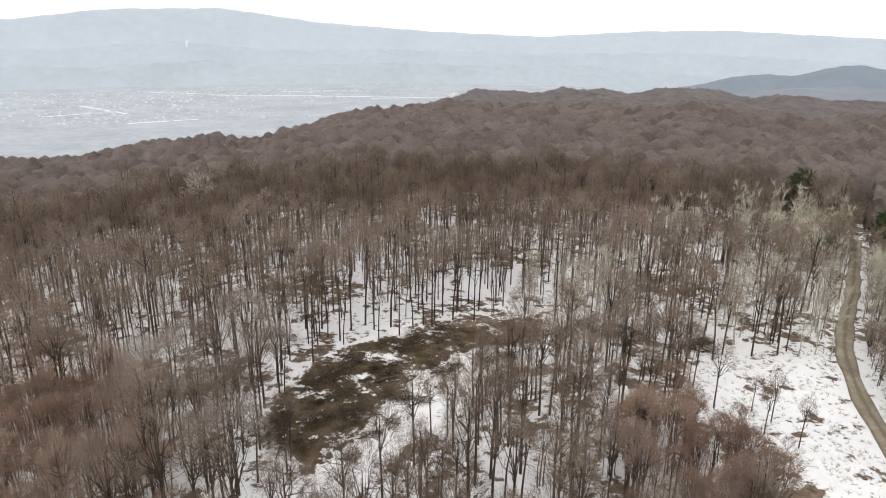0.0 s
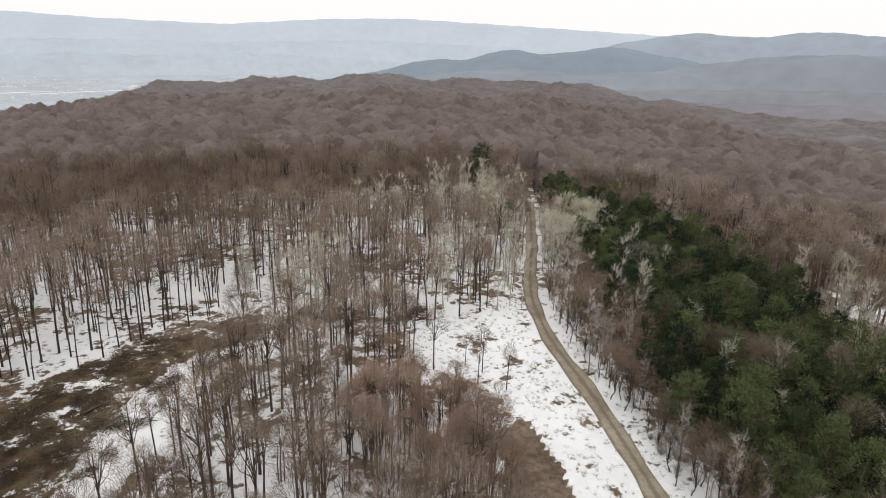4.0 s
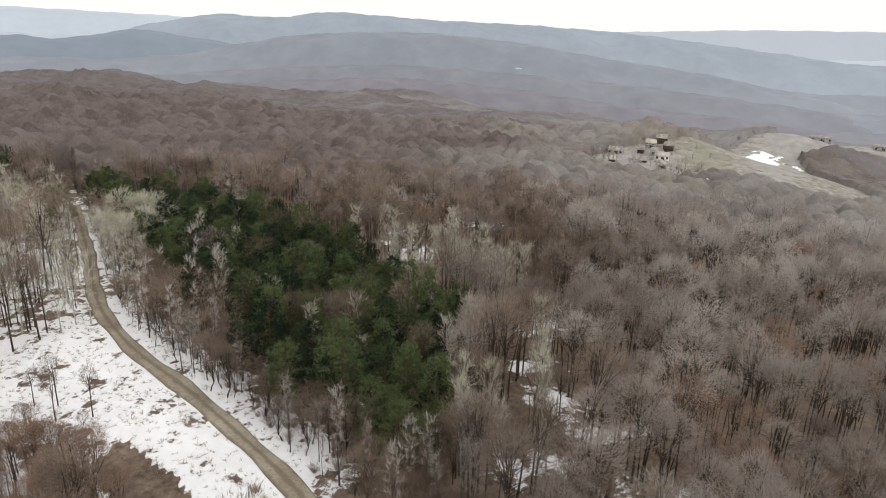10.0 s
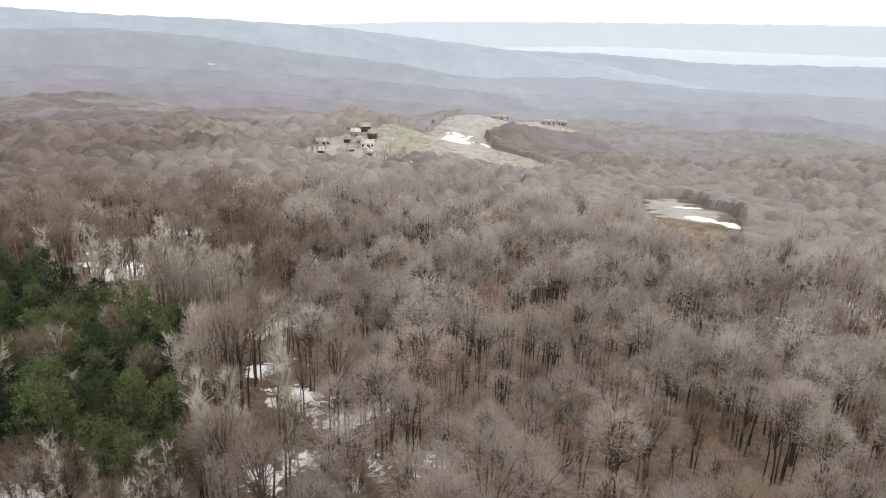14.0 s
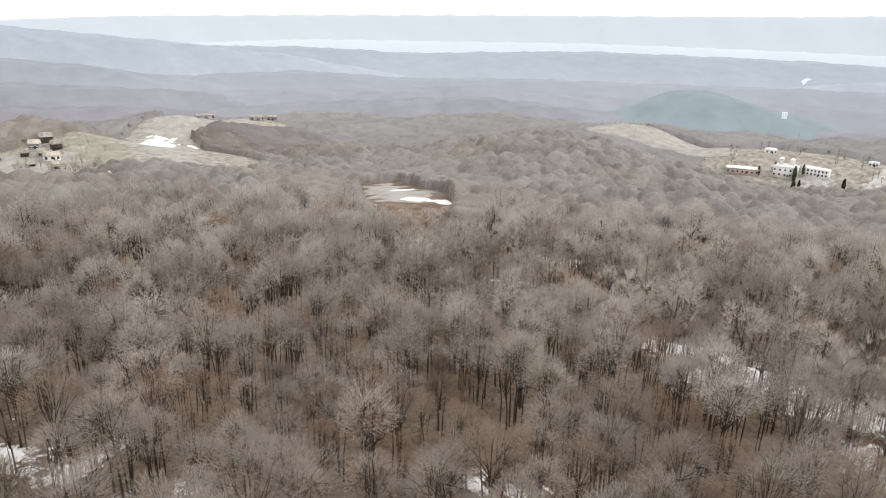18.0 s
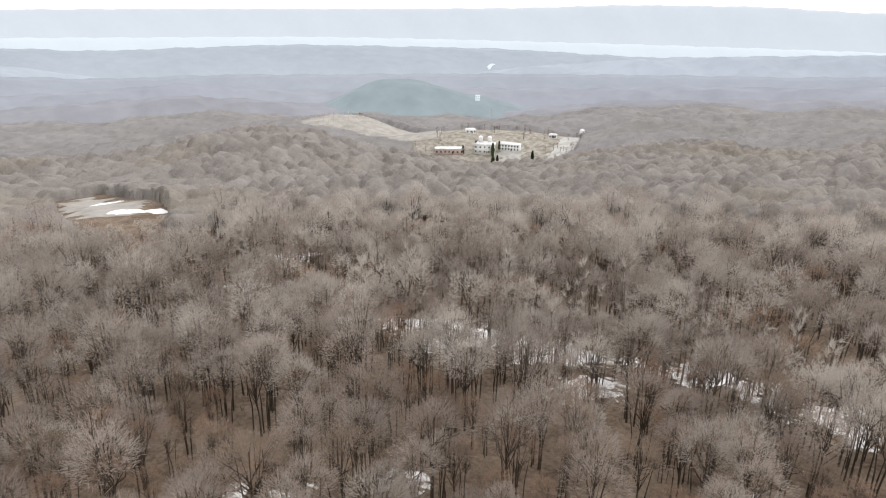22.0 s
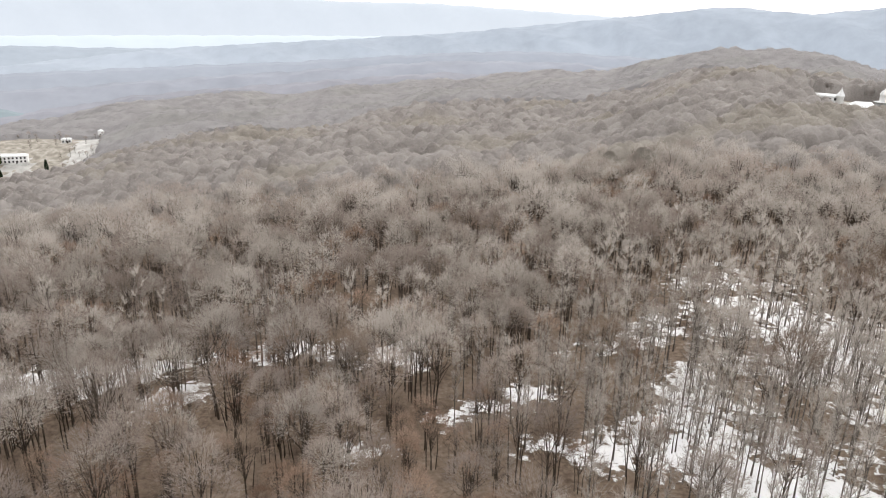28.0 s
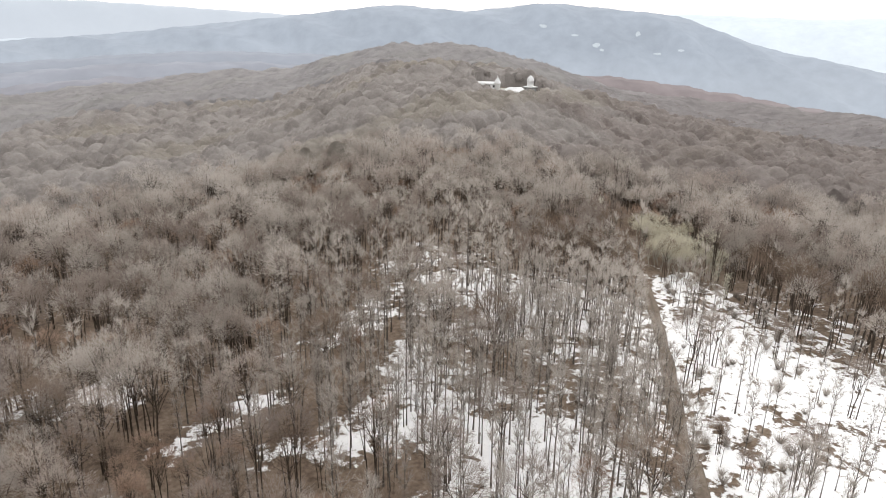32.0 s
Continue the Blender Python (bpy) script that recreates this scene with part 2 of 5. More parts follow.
# ---------------------------------------------------------------- lie of the land
# Heading is clockwise from +y. Ground heights by heading (rows) at these distances from the ridge (columns).
FAR_R = [0, 120, 300, 550, 900, 1250, 1700, 2600, 5000]
LAND = [
    (-60, -10, -45, -120, -220, -280, -330, -400), (-24, -3, -20, -44, -160, -240, -340, -400), (-8, -2, -15, -37, -110, -220, -330, -400),
    (4, -2, -11, -21, -63, -200, -320, -400), (12, -2, -10, -19, -40, -150, -280, -390), (20, -2, -9, -19, -42, -130, -250, -380), (29, -2, -9, -18, -29, -105, -220, -350),
    (38, -2, -10, -21, -31, -80, -200, -320), (60, -4, -18, -38, -74, -102, -220, -300),
    (88, -6, -25, -42, -108, -138, -240, -320), (116, -7, -30, -64, -116, -136, -240, -330),
    (143, -7, -32, -72, -108, -134, -235, -340), (165, -6, -26, -48, -63, -102, -210, -320), (180, -5, -18, -36, -47, -70, -190, -300),
    (203, -3, -2, 5, 5, -50, -200, -300), (225, -3, -16, -34, -62, -98, -250, -350), (300, -10, -45, -120, -220, -280, -340, -400),
]
# Single hills: heading, distance, height, half-width across, half-width along the line of sight.
HILLS = [(88, 590, 16, 60, 45), (95.5, 690, 33, 70, 62), (103, 735, 40, 62, 62), (130.5, 805, 38, 95, 72), (125, 500, 27, 85, 75), (144, 740, 30, 110, 65), (117, 345, 8, 45, 40)]


def smoothstep(a, b, x):
    k = np.clip((x - a) / (b - a), 0, 1)
    return k * k * (3 - 2 * k)


def wave(x, y, size, seed):
    """Smooth rolling noise, about -1 to 1."""
    rng = np.random.RandomState(seed)
    total = 0 * x
    for k in range(5):
        a, p = rng.uniform(0, 2 * math.pi, 2)
        s = 2 * math.pi / (size * rng.uniform(0.6, 1.5))
        total = total + np.sin((x * math.cos(a) + y * math.sin(a)) * s + p)
    return total / 2.6


def land(x, y):
    """Height of the ground."""
    x, y = np.asarray(x, float), np.asarray(y, float)
    r = np.hypot(x, y)
    c = (np.degrees(np.arctan2(x, y)) + 60) % 360 - 60
    heads = np.array([row[0] for row in LAND], float)
    prof = np.stack([np.interp(r, FAR_R, [0, *row[1:], row[-1] - 10]) for row in LAND], -1)
    i = np.clip(np.searchsorted(heads, c, side="right") - 1, 0, len(heads) - 2)
    k = (c - heads[i]) / (heads[i + 1] - heads[i])
    k = k * k * (3 - 2 * k)
    z = np.take_along_axis(prof, i[..., None], -1)[..., 0] * (1 - k) + np.take_along_axis(prof, i[..., None] + 1, -1)[..., 0] * k
    for head, dist, high, wide, deep in HILLS:
        a = math.radians(head)
        across, along = x * math.cos(a) - y * math.sin(a), x * math.sin(a) + y * math.cos(a) - dist
        z = z + high * np.exp(-((across / wide) ** 2 + (along / deep) ** 2))
    z = z + wave(x, y, 420, 3) * 6 * smoothstep(250, 900, r) + wave(x, y, 150, 4) * 3 * smoothstep(150, 500, r)
    calm = np.exp(-((x - 600) ** 2 + (y + 60) ** 2) / 190 ** 2) + np.exp(-((x - 440) ** 2 + (y + 550) ** 2) / 200 ** 2) + np.exp(-((x + 250) ** 2 + (y + 460) ** 2) / 110 ** 2)
    calm = calm + np.exp(-((x + 340) ** 2 + (y + 830) ** 2) / 280 ** 2) + np.exp(-((x - 200) ** 2 + (y - 850) ** 2) / 420 ** 2)
    z = z + wave(x, y, 240, 8) * 6 * smoothstep(330, 620, r) * np.clip(1 - calm, 0, 1)
    return z + wave(x, y, 34, 5) * 0.35 + wave(x, y, 11, 6) * 0.12
# ---------------------------------------------------------------- mesh helpers
def mesh_of(name, verts, tris, mats, slots=None, attrs=None, smooth=False):
    """A mesh from arrays of corners and triangles."""
    verts, tris = np.asarray(verts, np.float32).reshape(-1, 3), np.asarray(tris, np.int32).reshape(-1, 3)
    me = bpy.data.meshes.new(name)
    me.vertices.add(len(verts))
    me.vertices.foreach_set("co", verts.ravel())
    me.loops.add(tris.size)
    me.loops.foreach_set("vertex_index", tris.ravel())
    me.polygons.add(len(tris))
    me.polygons.foreach_set("loop_start", np.arange(len(tris), dtype=np.int32) * 3)
    me.polygons.foreach_set("loop_total", np.full(len(tris), 3, np.int32))
    for m in mats:
        me.materials.append(m)
    if slots is not None:
        me.polygons.foreach_set("material_index", np.asarray(slots, np.int32))
    if smooth:
        me.polygons.foreach_set("use_smooth", np.ones(len(tris), bool))
    for key, vals in (attrs or {}).items():
        me.attributes.new(key, "FLOAT", "POINT").data.foreach_set("value", np.asarray(vals, np.float32))
    me.update()
    return me


def part(name, me, parent, label=""):
    """One mesh object under a thing or a part."""
    ob = new(name, me)
    ob.parent = parent
    return tagged(ob, label)


def thing(name, label, category, group="", at=(0, 0, 0), turn=0.0, kind=""):
    ob = new(name)
    ob.matrix_basis = pose(*at, 0, 0, turn)
    return tagged(ob, label, category, group, kind)


def seat(x, y):
    return float(land(np.array([x]), np.array([y]))[0])


def inside(poly, x, y):
    """Which of the points lie in a polygon."""
    x, y = np.asarray(x, float), np.asarray(y, float)
    hit = np.zeros(x.shape, bool)
    for (x0, y0), (x1, y1) in zip(poly, poly[1:] + poly[:1]):
        if y0 != y1:
            hit ^= ((y0 > y) != (y1 > y)) & (x < (x1 - x0) * (y - y0) / (y1 - y0) + x0)
    return hit


def near_line(line, x, y):
    """Distance to a polyline."""
    best = np.full(np.shape(x), 1e9)
    for (x0, y0), (x1, y1) in zip(line, line[1:]):
        dx, dy = x1 - x0, y1 - y0
        k = np.clip(((x - x0) * dx + (y - y0) * dy) / (dx * dx + dy * dy), 0, 1)
        best = np.minimum(best, np.hypot(x - x0 - k * dx, y - y0 - k * dy))
    return best


def polar(heading, dist):
    return dist * math.sin(math.radians(heading)), dist * math.cos(math.radians(heading))


def heading_of(x, y):
    return (np.degrees(np.arctan2(x, y)) + 60) % 360 - 60


# ---------------------------------------------------------------- plan: road, openings in the wood, snow
def curved(points, step=4.0):
    """A smooth line through the given corners."""
    p = [Vector((*q, 0)) for q in points]
    p = [2 * p[0] - p[1], *p, 2 * p[-1] - p[-2]]
    out = []
    for a, b, c, d in zip(p, p[1:], p[2:], p[3:]):
        n = max(2, int((c - b).length / step))
        for k in range(n):
            t = k / n
            q = 0.5 * (2 * b + (c - a) * t + (2 * a - 5 * b + 4 * c - d) * t * t + (3 * b - a - 3 * c + d) * t ** 3)
            out.append((q.x, q.y))
    return out + [tuple(points[-1])]


ROAD = curved([(-232, -410), (-190, -330), (-166, -271), (-155, -236), (-146, -204), (-137, -180), (-126, -156), (-116.5, -137), (-99.2, -110), (-88.6, -94.7), (-81.2, -84.7), (-75, -76), (-68.6, -66), (-60, -52), (-30, -20), (20, 10), (50, 26), (62, 37.5), (67.5, 46.2), (70.8, 52.6), (74.6, 59.8), (78.2, 68), (82.1, 77.6),
               (87.9, 90.6), (94, 103.4), (99.5, 111.6), (106.3, 120.5), (115, 131), (128.9, 146.4), (142.4, 162.8), (165.6, 191.1), (187.3, 218.7), (213, 248.3), (255, 296), (300, 345)])
ROAD = [ROAD[0]] + [(sum(q[0] for q in ROAD[k - 2:k + 3]) / 5, sum(q[1] for q in ROAD[k - 2:k + 3]) / 5) for k in range(2, len(ROAD) - 2)] + [ROAD[-1]]
SNOWFIELD = [(75, 113), (85, 110), (97, 108), (86, 86), (76, 63), (68, 47), (60, 36), (50, 38), (56, 50), (60, 57), (63, 65), (65.5, 73), (69, 84), (70, 95), (67, 106)]
BARE_STRIP = [(65.5, 73), (63, 65), (60, 57), (56, 50), (50, 38), (44, 40), (47, 52), (53, 62), (59, 72)]
PINEWOOD = [(167, 190), (169, 179), (180, 163), (186, 138), (169, 102), (145, 70), (126, 54), (122, 38), (124, 37), (90, 33), (74, 27), (72, 30), (75, 39), (80, 48), (81, 56), (87, 68), (109, 88), (115, 107), (131, 131), (155, 164)]
YOUNG_EDGE = [(75, 113), (67, 106), (70, 95), (69, 84), (65.5, 73), (60, 72), (54, 79), (55, 90), (58, 100), (64, 110)]
BRUSH = [(-12, 106), (-5, 120), (4, 129), (21, 134), (30, 134), (45, 139), (39, 121), (26, 114), (15, 106), (8, 93), (-1, 86), (-6, 88), (-12, 94)]
PATH = curved([(-6, 78), (4, 90), (13, 105), (24, 117), (42, 121)])
PATCH = [(188, 90), (197, 84), (193, 71), (178, 67), (175, 78)]
SOUTH_SNOW = [(-135, -140), (-130, -130), (-124, -107), (-118, -84), (-130, -70), (-88, -44), (-64.5, -54), (-96, -100), (-120, -138)]
MEADOW = [(500, 85), (545, 60), (565, 20), (600, -8), (670, -40), (705, -90), (712, -150), (700, -185), (629, -162), (570, -88), (540, -104), (500, -114), (465, -98), (430, -84), (400, -76), (425, -48), (418, -14), (408, 14), (412, 37), (430, 66)]
PIT = [(366, -134), (366, -160), (300, -156), (284, -152), (252, -134), (248, -118), (262, -104), (300, -112)]
YARD = [(470, -540), (456, -590), (420, -618), (394, -642), (372, -672), (350, -658), (322, -585), (330, -535), (352, -505), (375, -492), (410, -492), (445, -498), (466, -512)]
ORCHARD = [(600, -480), (665, -529), (654, -558), (580, -566), (525, -577), (470, -566), (448, -542), (474, -514), (545, -506), (578, -486)]
HILLTOP = [(-240, -505), (-285, -505), (-296, -480), (-250, -425), (-230, -408), (-214, -412), (-215, -470)]

PALE_CLUMPS = ((134, 141, 9), (146, 142, 8), (121, 155, 9), (131, 170, 10), (143, 183, 9))
GROVE = [(-129, -168), (-150, -162), (-143, -134), (-124, -134), (-121, -140)]
BELT = [(622, -78), (648, -115), (671, -160), (690, -190), (634, -200), (500, -152), (512, -122), (540, -100), (560, -88)]


# Snow lying in hollows of the oak wood: heading, distance, reach, cover.
SNOW_SPOTS = ((127.5, 229, 15, 0.86), (123.4, 189, 9, 0.75), (133.4, 153, 9, 0.85), (137.4, 147, 12, 0.92), (142.8, 142, 14, 0.95), (147, 138, 12, 0.9), (151, 133, 13, 0.95), (154, 115, 10, 0.85), (158, 130, 9, 0.75), (163.7, 133, 11, 0.88), (168, 128, 10, 0.86), (174, 123, 11, 0.85),
              (178.5, 97, 7, 0.7), (182, 103, 7, 0.72), (187, 108, 9, 0.8), (190, 92, 10, 0.76), (171, 90, 8, 0.62), (136.8, 85, 6, 0.7), (126, 83, 6, 0.7), (121, 85, 6, 0.66), (87, 104, 7, 0.66),
              (79.4, 144, 11, 0.74), (79, 121, 9, 0.78), (81.3, 109, 9, 0.8), (84, 100, 7, 0.74), (81, 89, 8, 0.74), (76.4, 86, 7, 0.72), (86.3, 86, 7, 0.72), (92.4, 86, 6, 0.64), (55, 230, 30, 0.6), (72, 245, 22, 0.7), (66, 222, 12, 0.72), (67, 192, 9, 0.8), (70.5, 191, 8, 0.8))


def hollow(x, y):
    """How far into a snowy hollow a place lies, 0 to 1."""
    deep = 0 * x
    for head, dist, wide, amount in SNOW_SPOTS:
        px, py = polar(head, dist)
        deep = np.maximum(deep, amount ** 2 * np.exp(-((x - px) ** 2 + (y - py) ** 2) / wide ** 2))
    return deep


def openness(x, y):
    """1 where no trees stand."""
    r = np.hypot(x, y)
    open_ = near_line(ROAD, x, y) < np.where((r < 105) & (y > 0), 4.5, np.where((y < 0) & (r > 120), 4.2, 2.6))
    for poly in (SNOWFIELD, BARE_STRIP, BRUSH, PATCH, MEADOW, PIT, YARD, ORCHARD, HILLTOP):
        open_ |= inside(poly, x, y)
    return (open_ & ~inside(BELT, x, y)) | (near_line(PATH, x, y) < 6.2)


def snow_cover(x, y):
    r, c = np.hypot(x, y), heading_of(x, y)
    blot = 0.5 + 0.5 * wave(x, y, 45, 21)
    fleck = 0.5 + 0.5 * wave(x, y, 12, 23)
    s = 0.12 + 0.16 * blot
    s = np.maximum(s, (0.6 + 0.24 * blot) * smoothstep(52, 42, c) * smoothstep(420, 210, r) * smoothstep(-70, -40, c))
    s = np.maximum(s, (0.57 + 0.22 * blot) * smoothstep(184, 202, c + wave(x, y, 30, 22) * 7) * smoothstep(235, 150, r))
    for head, dist, wide, amount in SNOW_SPOTS:
        px, py = polar(head, dist)
        s = np.maximum(s, amount * np.exp(-((x - px) ** 2 + (y - py) ** 2) / wide ** 2) * (0.72 + 0.45 * fleck))
    s = np.maximum(s, np.where(y > 118, 0.66, 0.8) * smoothstep(17, 7, near_line(ROAD, x, y)) * smoothstep(330, 260, r) * smoothstep(20, 50, y))
    s = np.where(inside(SNOWFIELD, x, y), 0.86 - 0.08 * blot, s)
    s = np.where(inside(YOUNG_EDGE, x, y), 0.72 + 0.1 * blot, s)
    s = np.where(inside(BARE_STRIP, x, y), 0.2 + 0.2 * blot, s)
    s = np.where(inside(SOUTH_SNOW, x, y), np.maximum(s, 0.7 + 0.16 * blot), s)
    s = np.where(inside(PATCH, x, y), 0.72, s)
    s = np.where(inside(BRUSH, x, y), 0.5, s)
    s = np.where(near_line(PATH, x, y) < 4, 0.95, s)
    s = np.where(inside(MEADOW, x, y), 0.16, s)
    s = np.where(inside(YARD, x, y), 0.22, s)
    s = np.where(inside(MEADOW, x, y) & (np.hypot((x - 588) / 44, (y + 49) / 16) < 1), 1.1, s)
    return np.where(inside(PIT, x, y), 0.3, s)


# ---------------------------------------------------------------- ground
def ground_sheet():
    rings = np.concatenate([[0.0], np.concatenate([np.geomspace(14, 420, 190), np.geomspace(424, 1060, 80), np.geomspace(1100, 4950, 26)])])
    heads = np.concatenate([np.arange(-30, 242, 0.5), np.arange(242, 330, 4.0)])
    cc, rr = np.meshgrid(np.radians(heads), rings)
    x, y = (rr * np.sin(cc)).ravel(), (rr * np.cos(cc)).ravel()
    z = land(x, y)
    track = smoothstep(5.5, 2.2, near_line(ROAD, x, y)) * (np.hypot(x, y) < 480)
    z = z - 0.25 * track
    n, m = len(heads), len(rings)
    i, j = np.meshgrid(np.arange(n), np.arange(m - 1))
    a, b, c, d = j * n + i, j * n + (i + 1) % n, (j + 1) * n + (i + 1) % n, (j + 1) * n + i
    tris = np.concatenate([np.stack([a, b, c], -1).reshape(-1, 3), np.stack([a, c, d], -1).reshape(-1, 3)])
    grass = (inside(MEADOW, x, y) | inside(YARD, x, y) | inside(ORCHARD, x, y)).astype(float)
    attrs = dict(snow=snow_cover(x, y), grass=grass, brush=inside(BRUSH, x, y).astype(float))
    ob = new("ground", mesh_of("ground", np.stack([x, y, z], -1), tris, [GROUND], attrs=attrs, smooth=True))
    tagged(ob, "wooded ridge with brown leaf litter and patchy old snow", "ground", kind="structure")


ground_sheet()


def ribbon(name, line, half, mat, label, lift, category="road"):
    """A worn track laid on the ground, crowned in the middle, with ruts."""
    p = np.array(line)
    d = np.gradient(p, axis=0)
    d /= np.linalg.norm(d, axis=1)[:, None]
    side = np.stack([d[:, 1], -d[:, 0]], -1)
    offs = np.array([-1.0, -0.85, -0.6, -0.38, 0.0, 0.38, 0.6, 0.85, 1.0]) * half
    rise = np.array([-0.25, 0.0, -0.03, 0.03, 0.06, 0.03, -0.03, 0.0, -0.25])
    ragged = 1 + 0.12 * np.sin(np.arange(len(p)) * 1.7) + 0.08 * np.sin(np.arange(len(p)) * 0.61)
    x = p[:, None, 0] + side[:, None, 0] * offs * ragged[:, None]
    y = p[:, None, 1] + side[:, None, 1] * offs * ragged[:, None]
    z = land(p[:, 0], p[:, 1])[:, None] * 0.5 + land(x, y) * 0.5 + rise + lift
    n = len(offs)
    i, j = np.meshgrid(np.arange(n - 1), np.arange(len(p) - 1))
    a = j * n + i
    tris = np.concatenate([np.stack([a, a + 1, a + n + 1], -1).reshape(-1, 3), np.stack([a, a + n + 1, a + n], -1).reshape(-1, 3)])
    across = np.broadcast_to(np.abs(offs) / half, x.shape).ravel()
    ob = new(name, mesh_of(name, np.stack([x, y, z], -1), tris, [mat], attrs=dict(across=across), smooth=True))
    return tagged(ob, label, category, kind="structure")


north = [q for q in ROAD if q[1] > 8 and math.hypot(*q) < 262]
south = [q for q in ROAD if q[1] < 9 and math.hypot(*q) < 300]
ribbon("road", north, 1.75, GRAVEL, "pale packed gravel forest road between snowy verges", 0.12)
ribbon("road", south, 1.3, TRACK, "narrow dark dirt track between snowy verges", 0.12)


# ---------------------------------------------------------------- far ranges and haze-pale plains
def far_range(name, dist, crest, srgb, label, rough=0.05, lump=0.0, spread=0.03, deep=0.22):
    """A range whose crest shows at the given heights (heading, degrees above level) from the ridge."""
    heads = np.arange(crest[0][0], crest[-1][0] + 0.01, 0.3)
    ks, es = [q[0] for q in crest], [q[1] for q in crest]
    el = np.mean([np.interp(heads + s, ks, es) for s in (-0.9, -0.45, 0, 0.45, 0.9)], axis=0)
    el = el + rough * (np.sin(heads * 2.1 + dist) + 0.6 * np.sin(heads * 5.3 + 1) + 0.35 * np.sin(heads * 13.7)) * 0.5
    rows, verts = 9, []
    for k in range(rows + 1):
        f = k / rows
        d = dist * (1 - deep * (1 - f)) * (1 + 0.03 * deep * np.sin(heads * 1.3 + k))
        top = 60 + dist * np.tan(np.radians(el))
        foot = min(-380.0, float(top.min()) - 60)
        z = foot + (top - foot) * (math.sin(f * math.pi / 2) ** 1.3) + lump * np.sin(heads * 0.9 + k * 1.7) * f * (1 - f) * 4
        verts.append(np.stack([d * np.sin(np.radians(heads)), d * np.cos(np.radians(heads)), z], -1))
    back = verts[-1] * [1.06, 1.06, 1] - [0, 0, 500]
    verts.append(back)
    n = len(heads)
    i, j = np.meshgrid(np.arange(n - 1), np.arange(len(verts) - 1))
    a = j * n + i
    tris = np.concatenate([np.stack([a, a + 1, a + n + 1], -1).reshape(-1, 3), np.stack([a, a + n + 1, a + n], -1).reshape(-1, 3)])
    mat = haze_glow_material("far_" + name, srgb, spread, foot=(float(verts[0][:, 2].mean()) * 0.35 + float(verts[-2][:, 2].mean()) * 0.65, float(verts[-2][:, 2].mean())))
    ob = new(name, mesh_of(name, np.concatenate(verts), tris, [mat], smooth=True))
    ob.visible_shadow = False
    tagged(ob, label, "mountain range", kind="structure")
    return heads, np.stack(verts[:-1])


# Haze is painted into these colours: farther ranges are paler and bluer.
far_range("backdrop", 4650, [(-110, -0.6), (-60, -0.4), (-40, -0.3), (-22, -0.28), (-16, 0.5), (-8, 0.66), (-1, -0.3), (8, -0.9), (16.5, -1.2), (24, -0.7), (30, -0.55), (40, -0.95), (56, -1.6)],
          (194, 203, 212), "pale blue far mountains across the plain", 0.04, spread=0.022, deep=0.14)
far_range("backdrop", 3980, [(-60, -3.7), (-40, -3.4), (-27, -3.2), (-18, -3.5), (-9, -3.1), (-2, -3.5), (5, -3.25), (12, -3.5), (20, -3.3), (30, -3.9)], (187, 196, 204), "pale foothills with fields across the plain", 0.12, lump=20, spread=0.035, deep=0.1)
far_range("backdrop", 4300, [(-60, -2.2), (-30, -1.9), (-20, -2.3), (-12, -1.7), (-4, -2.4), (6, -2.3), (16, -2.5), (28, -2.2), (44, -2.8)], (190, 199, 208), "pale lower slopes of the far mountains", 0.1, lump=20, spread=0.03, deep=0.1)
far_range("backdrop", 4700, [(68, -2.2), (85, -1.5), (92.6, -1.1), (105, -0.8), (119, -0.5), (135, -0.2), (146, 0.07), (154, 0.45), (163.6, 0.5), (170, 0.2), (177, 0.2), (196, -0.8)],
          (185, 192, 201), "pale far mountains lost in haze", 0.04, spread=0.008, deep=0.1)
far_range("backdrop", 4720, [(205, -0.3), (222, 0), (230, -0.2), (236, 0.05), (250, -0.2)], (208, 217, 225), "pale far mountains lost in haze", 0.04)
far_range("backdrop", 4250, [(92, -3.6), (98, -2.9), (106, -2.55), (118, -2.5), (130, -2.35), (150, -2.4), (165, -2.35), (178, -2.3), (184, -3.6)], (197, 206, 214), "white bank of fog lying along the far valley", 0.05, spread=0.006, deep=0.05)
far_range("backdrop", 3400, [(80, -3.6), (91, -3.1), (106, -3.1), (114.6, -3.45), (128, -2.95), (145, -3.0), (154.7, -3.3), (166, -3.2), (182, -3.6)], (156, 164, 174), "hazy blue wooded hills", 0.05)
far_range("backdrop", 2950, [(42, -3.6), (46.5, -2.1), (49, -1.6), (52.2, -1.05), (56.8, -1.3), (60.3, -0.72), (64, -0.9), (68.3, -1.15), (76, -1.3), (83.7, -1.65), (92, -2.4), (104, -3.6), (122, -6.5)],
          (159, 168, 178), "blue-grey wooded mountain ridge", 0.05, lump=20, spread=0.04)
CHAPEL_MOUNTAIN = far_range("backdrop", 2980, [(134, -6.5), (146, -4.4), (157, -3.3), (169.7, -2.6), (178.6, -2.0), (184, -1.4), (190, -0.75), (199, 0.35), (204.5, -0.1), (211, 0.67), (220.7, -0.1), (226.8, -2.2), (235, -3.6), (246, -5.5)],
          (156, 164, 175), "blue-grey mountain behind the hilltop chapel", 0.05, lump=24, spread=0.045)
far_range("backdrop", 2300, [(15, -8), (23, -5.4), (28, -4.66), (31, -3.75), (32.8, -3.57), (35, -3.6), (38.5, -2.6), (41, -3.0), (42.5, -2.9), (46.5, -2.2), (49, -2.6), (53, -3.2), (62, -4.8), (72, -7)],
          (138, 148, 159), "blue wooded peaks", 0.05)
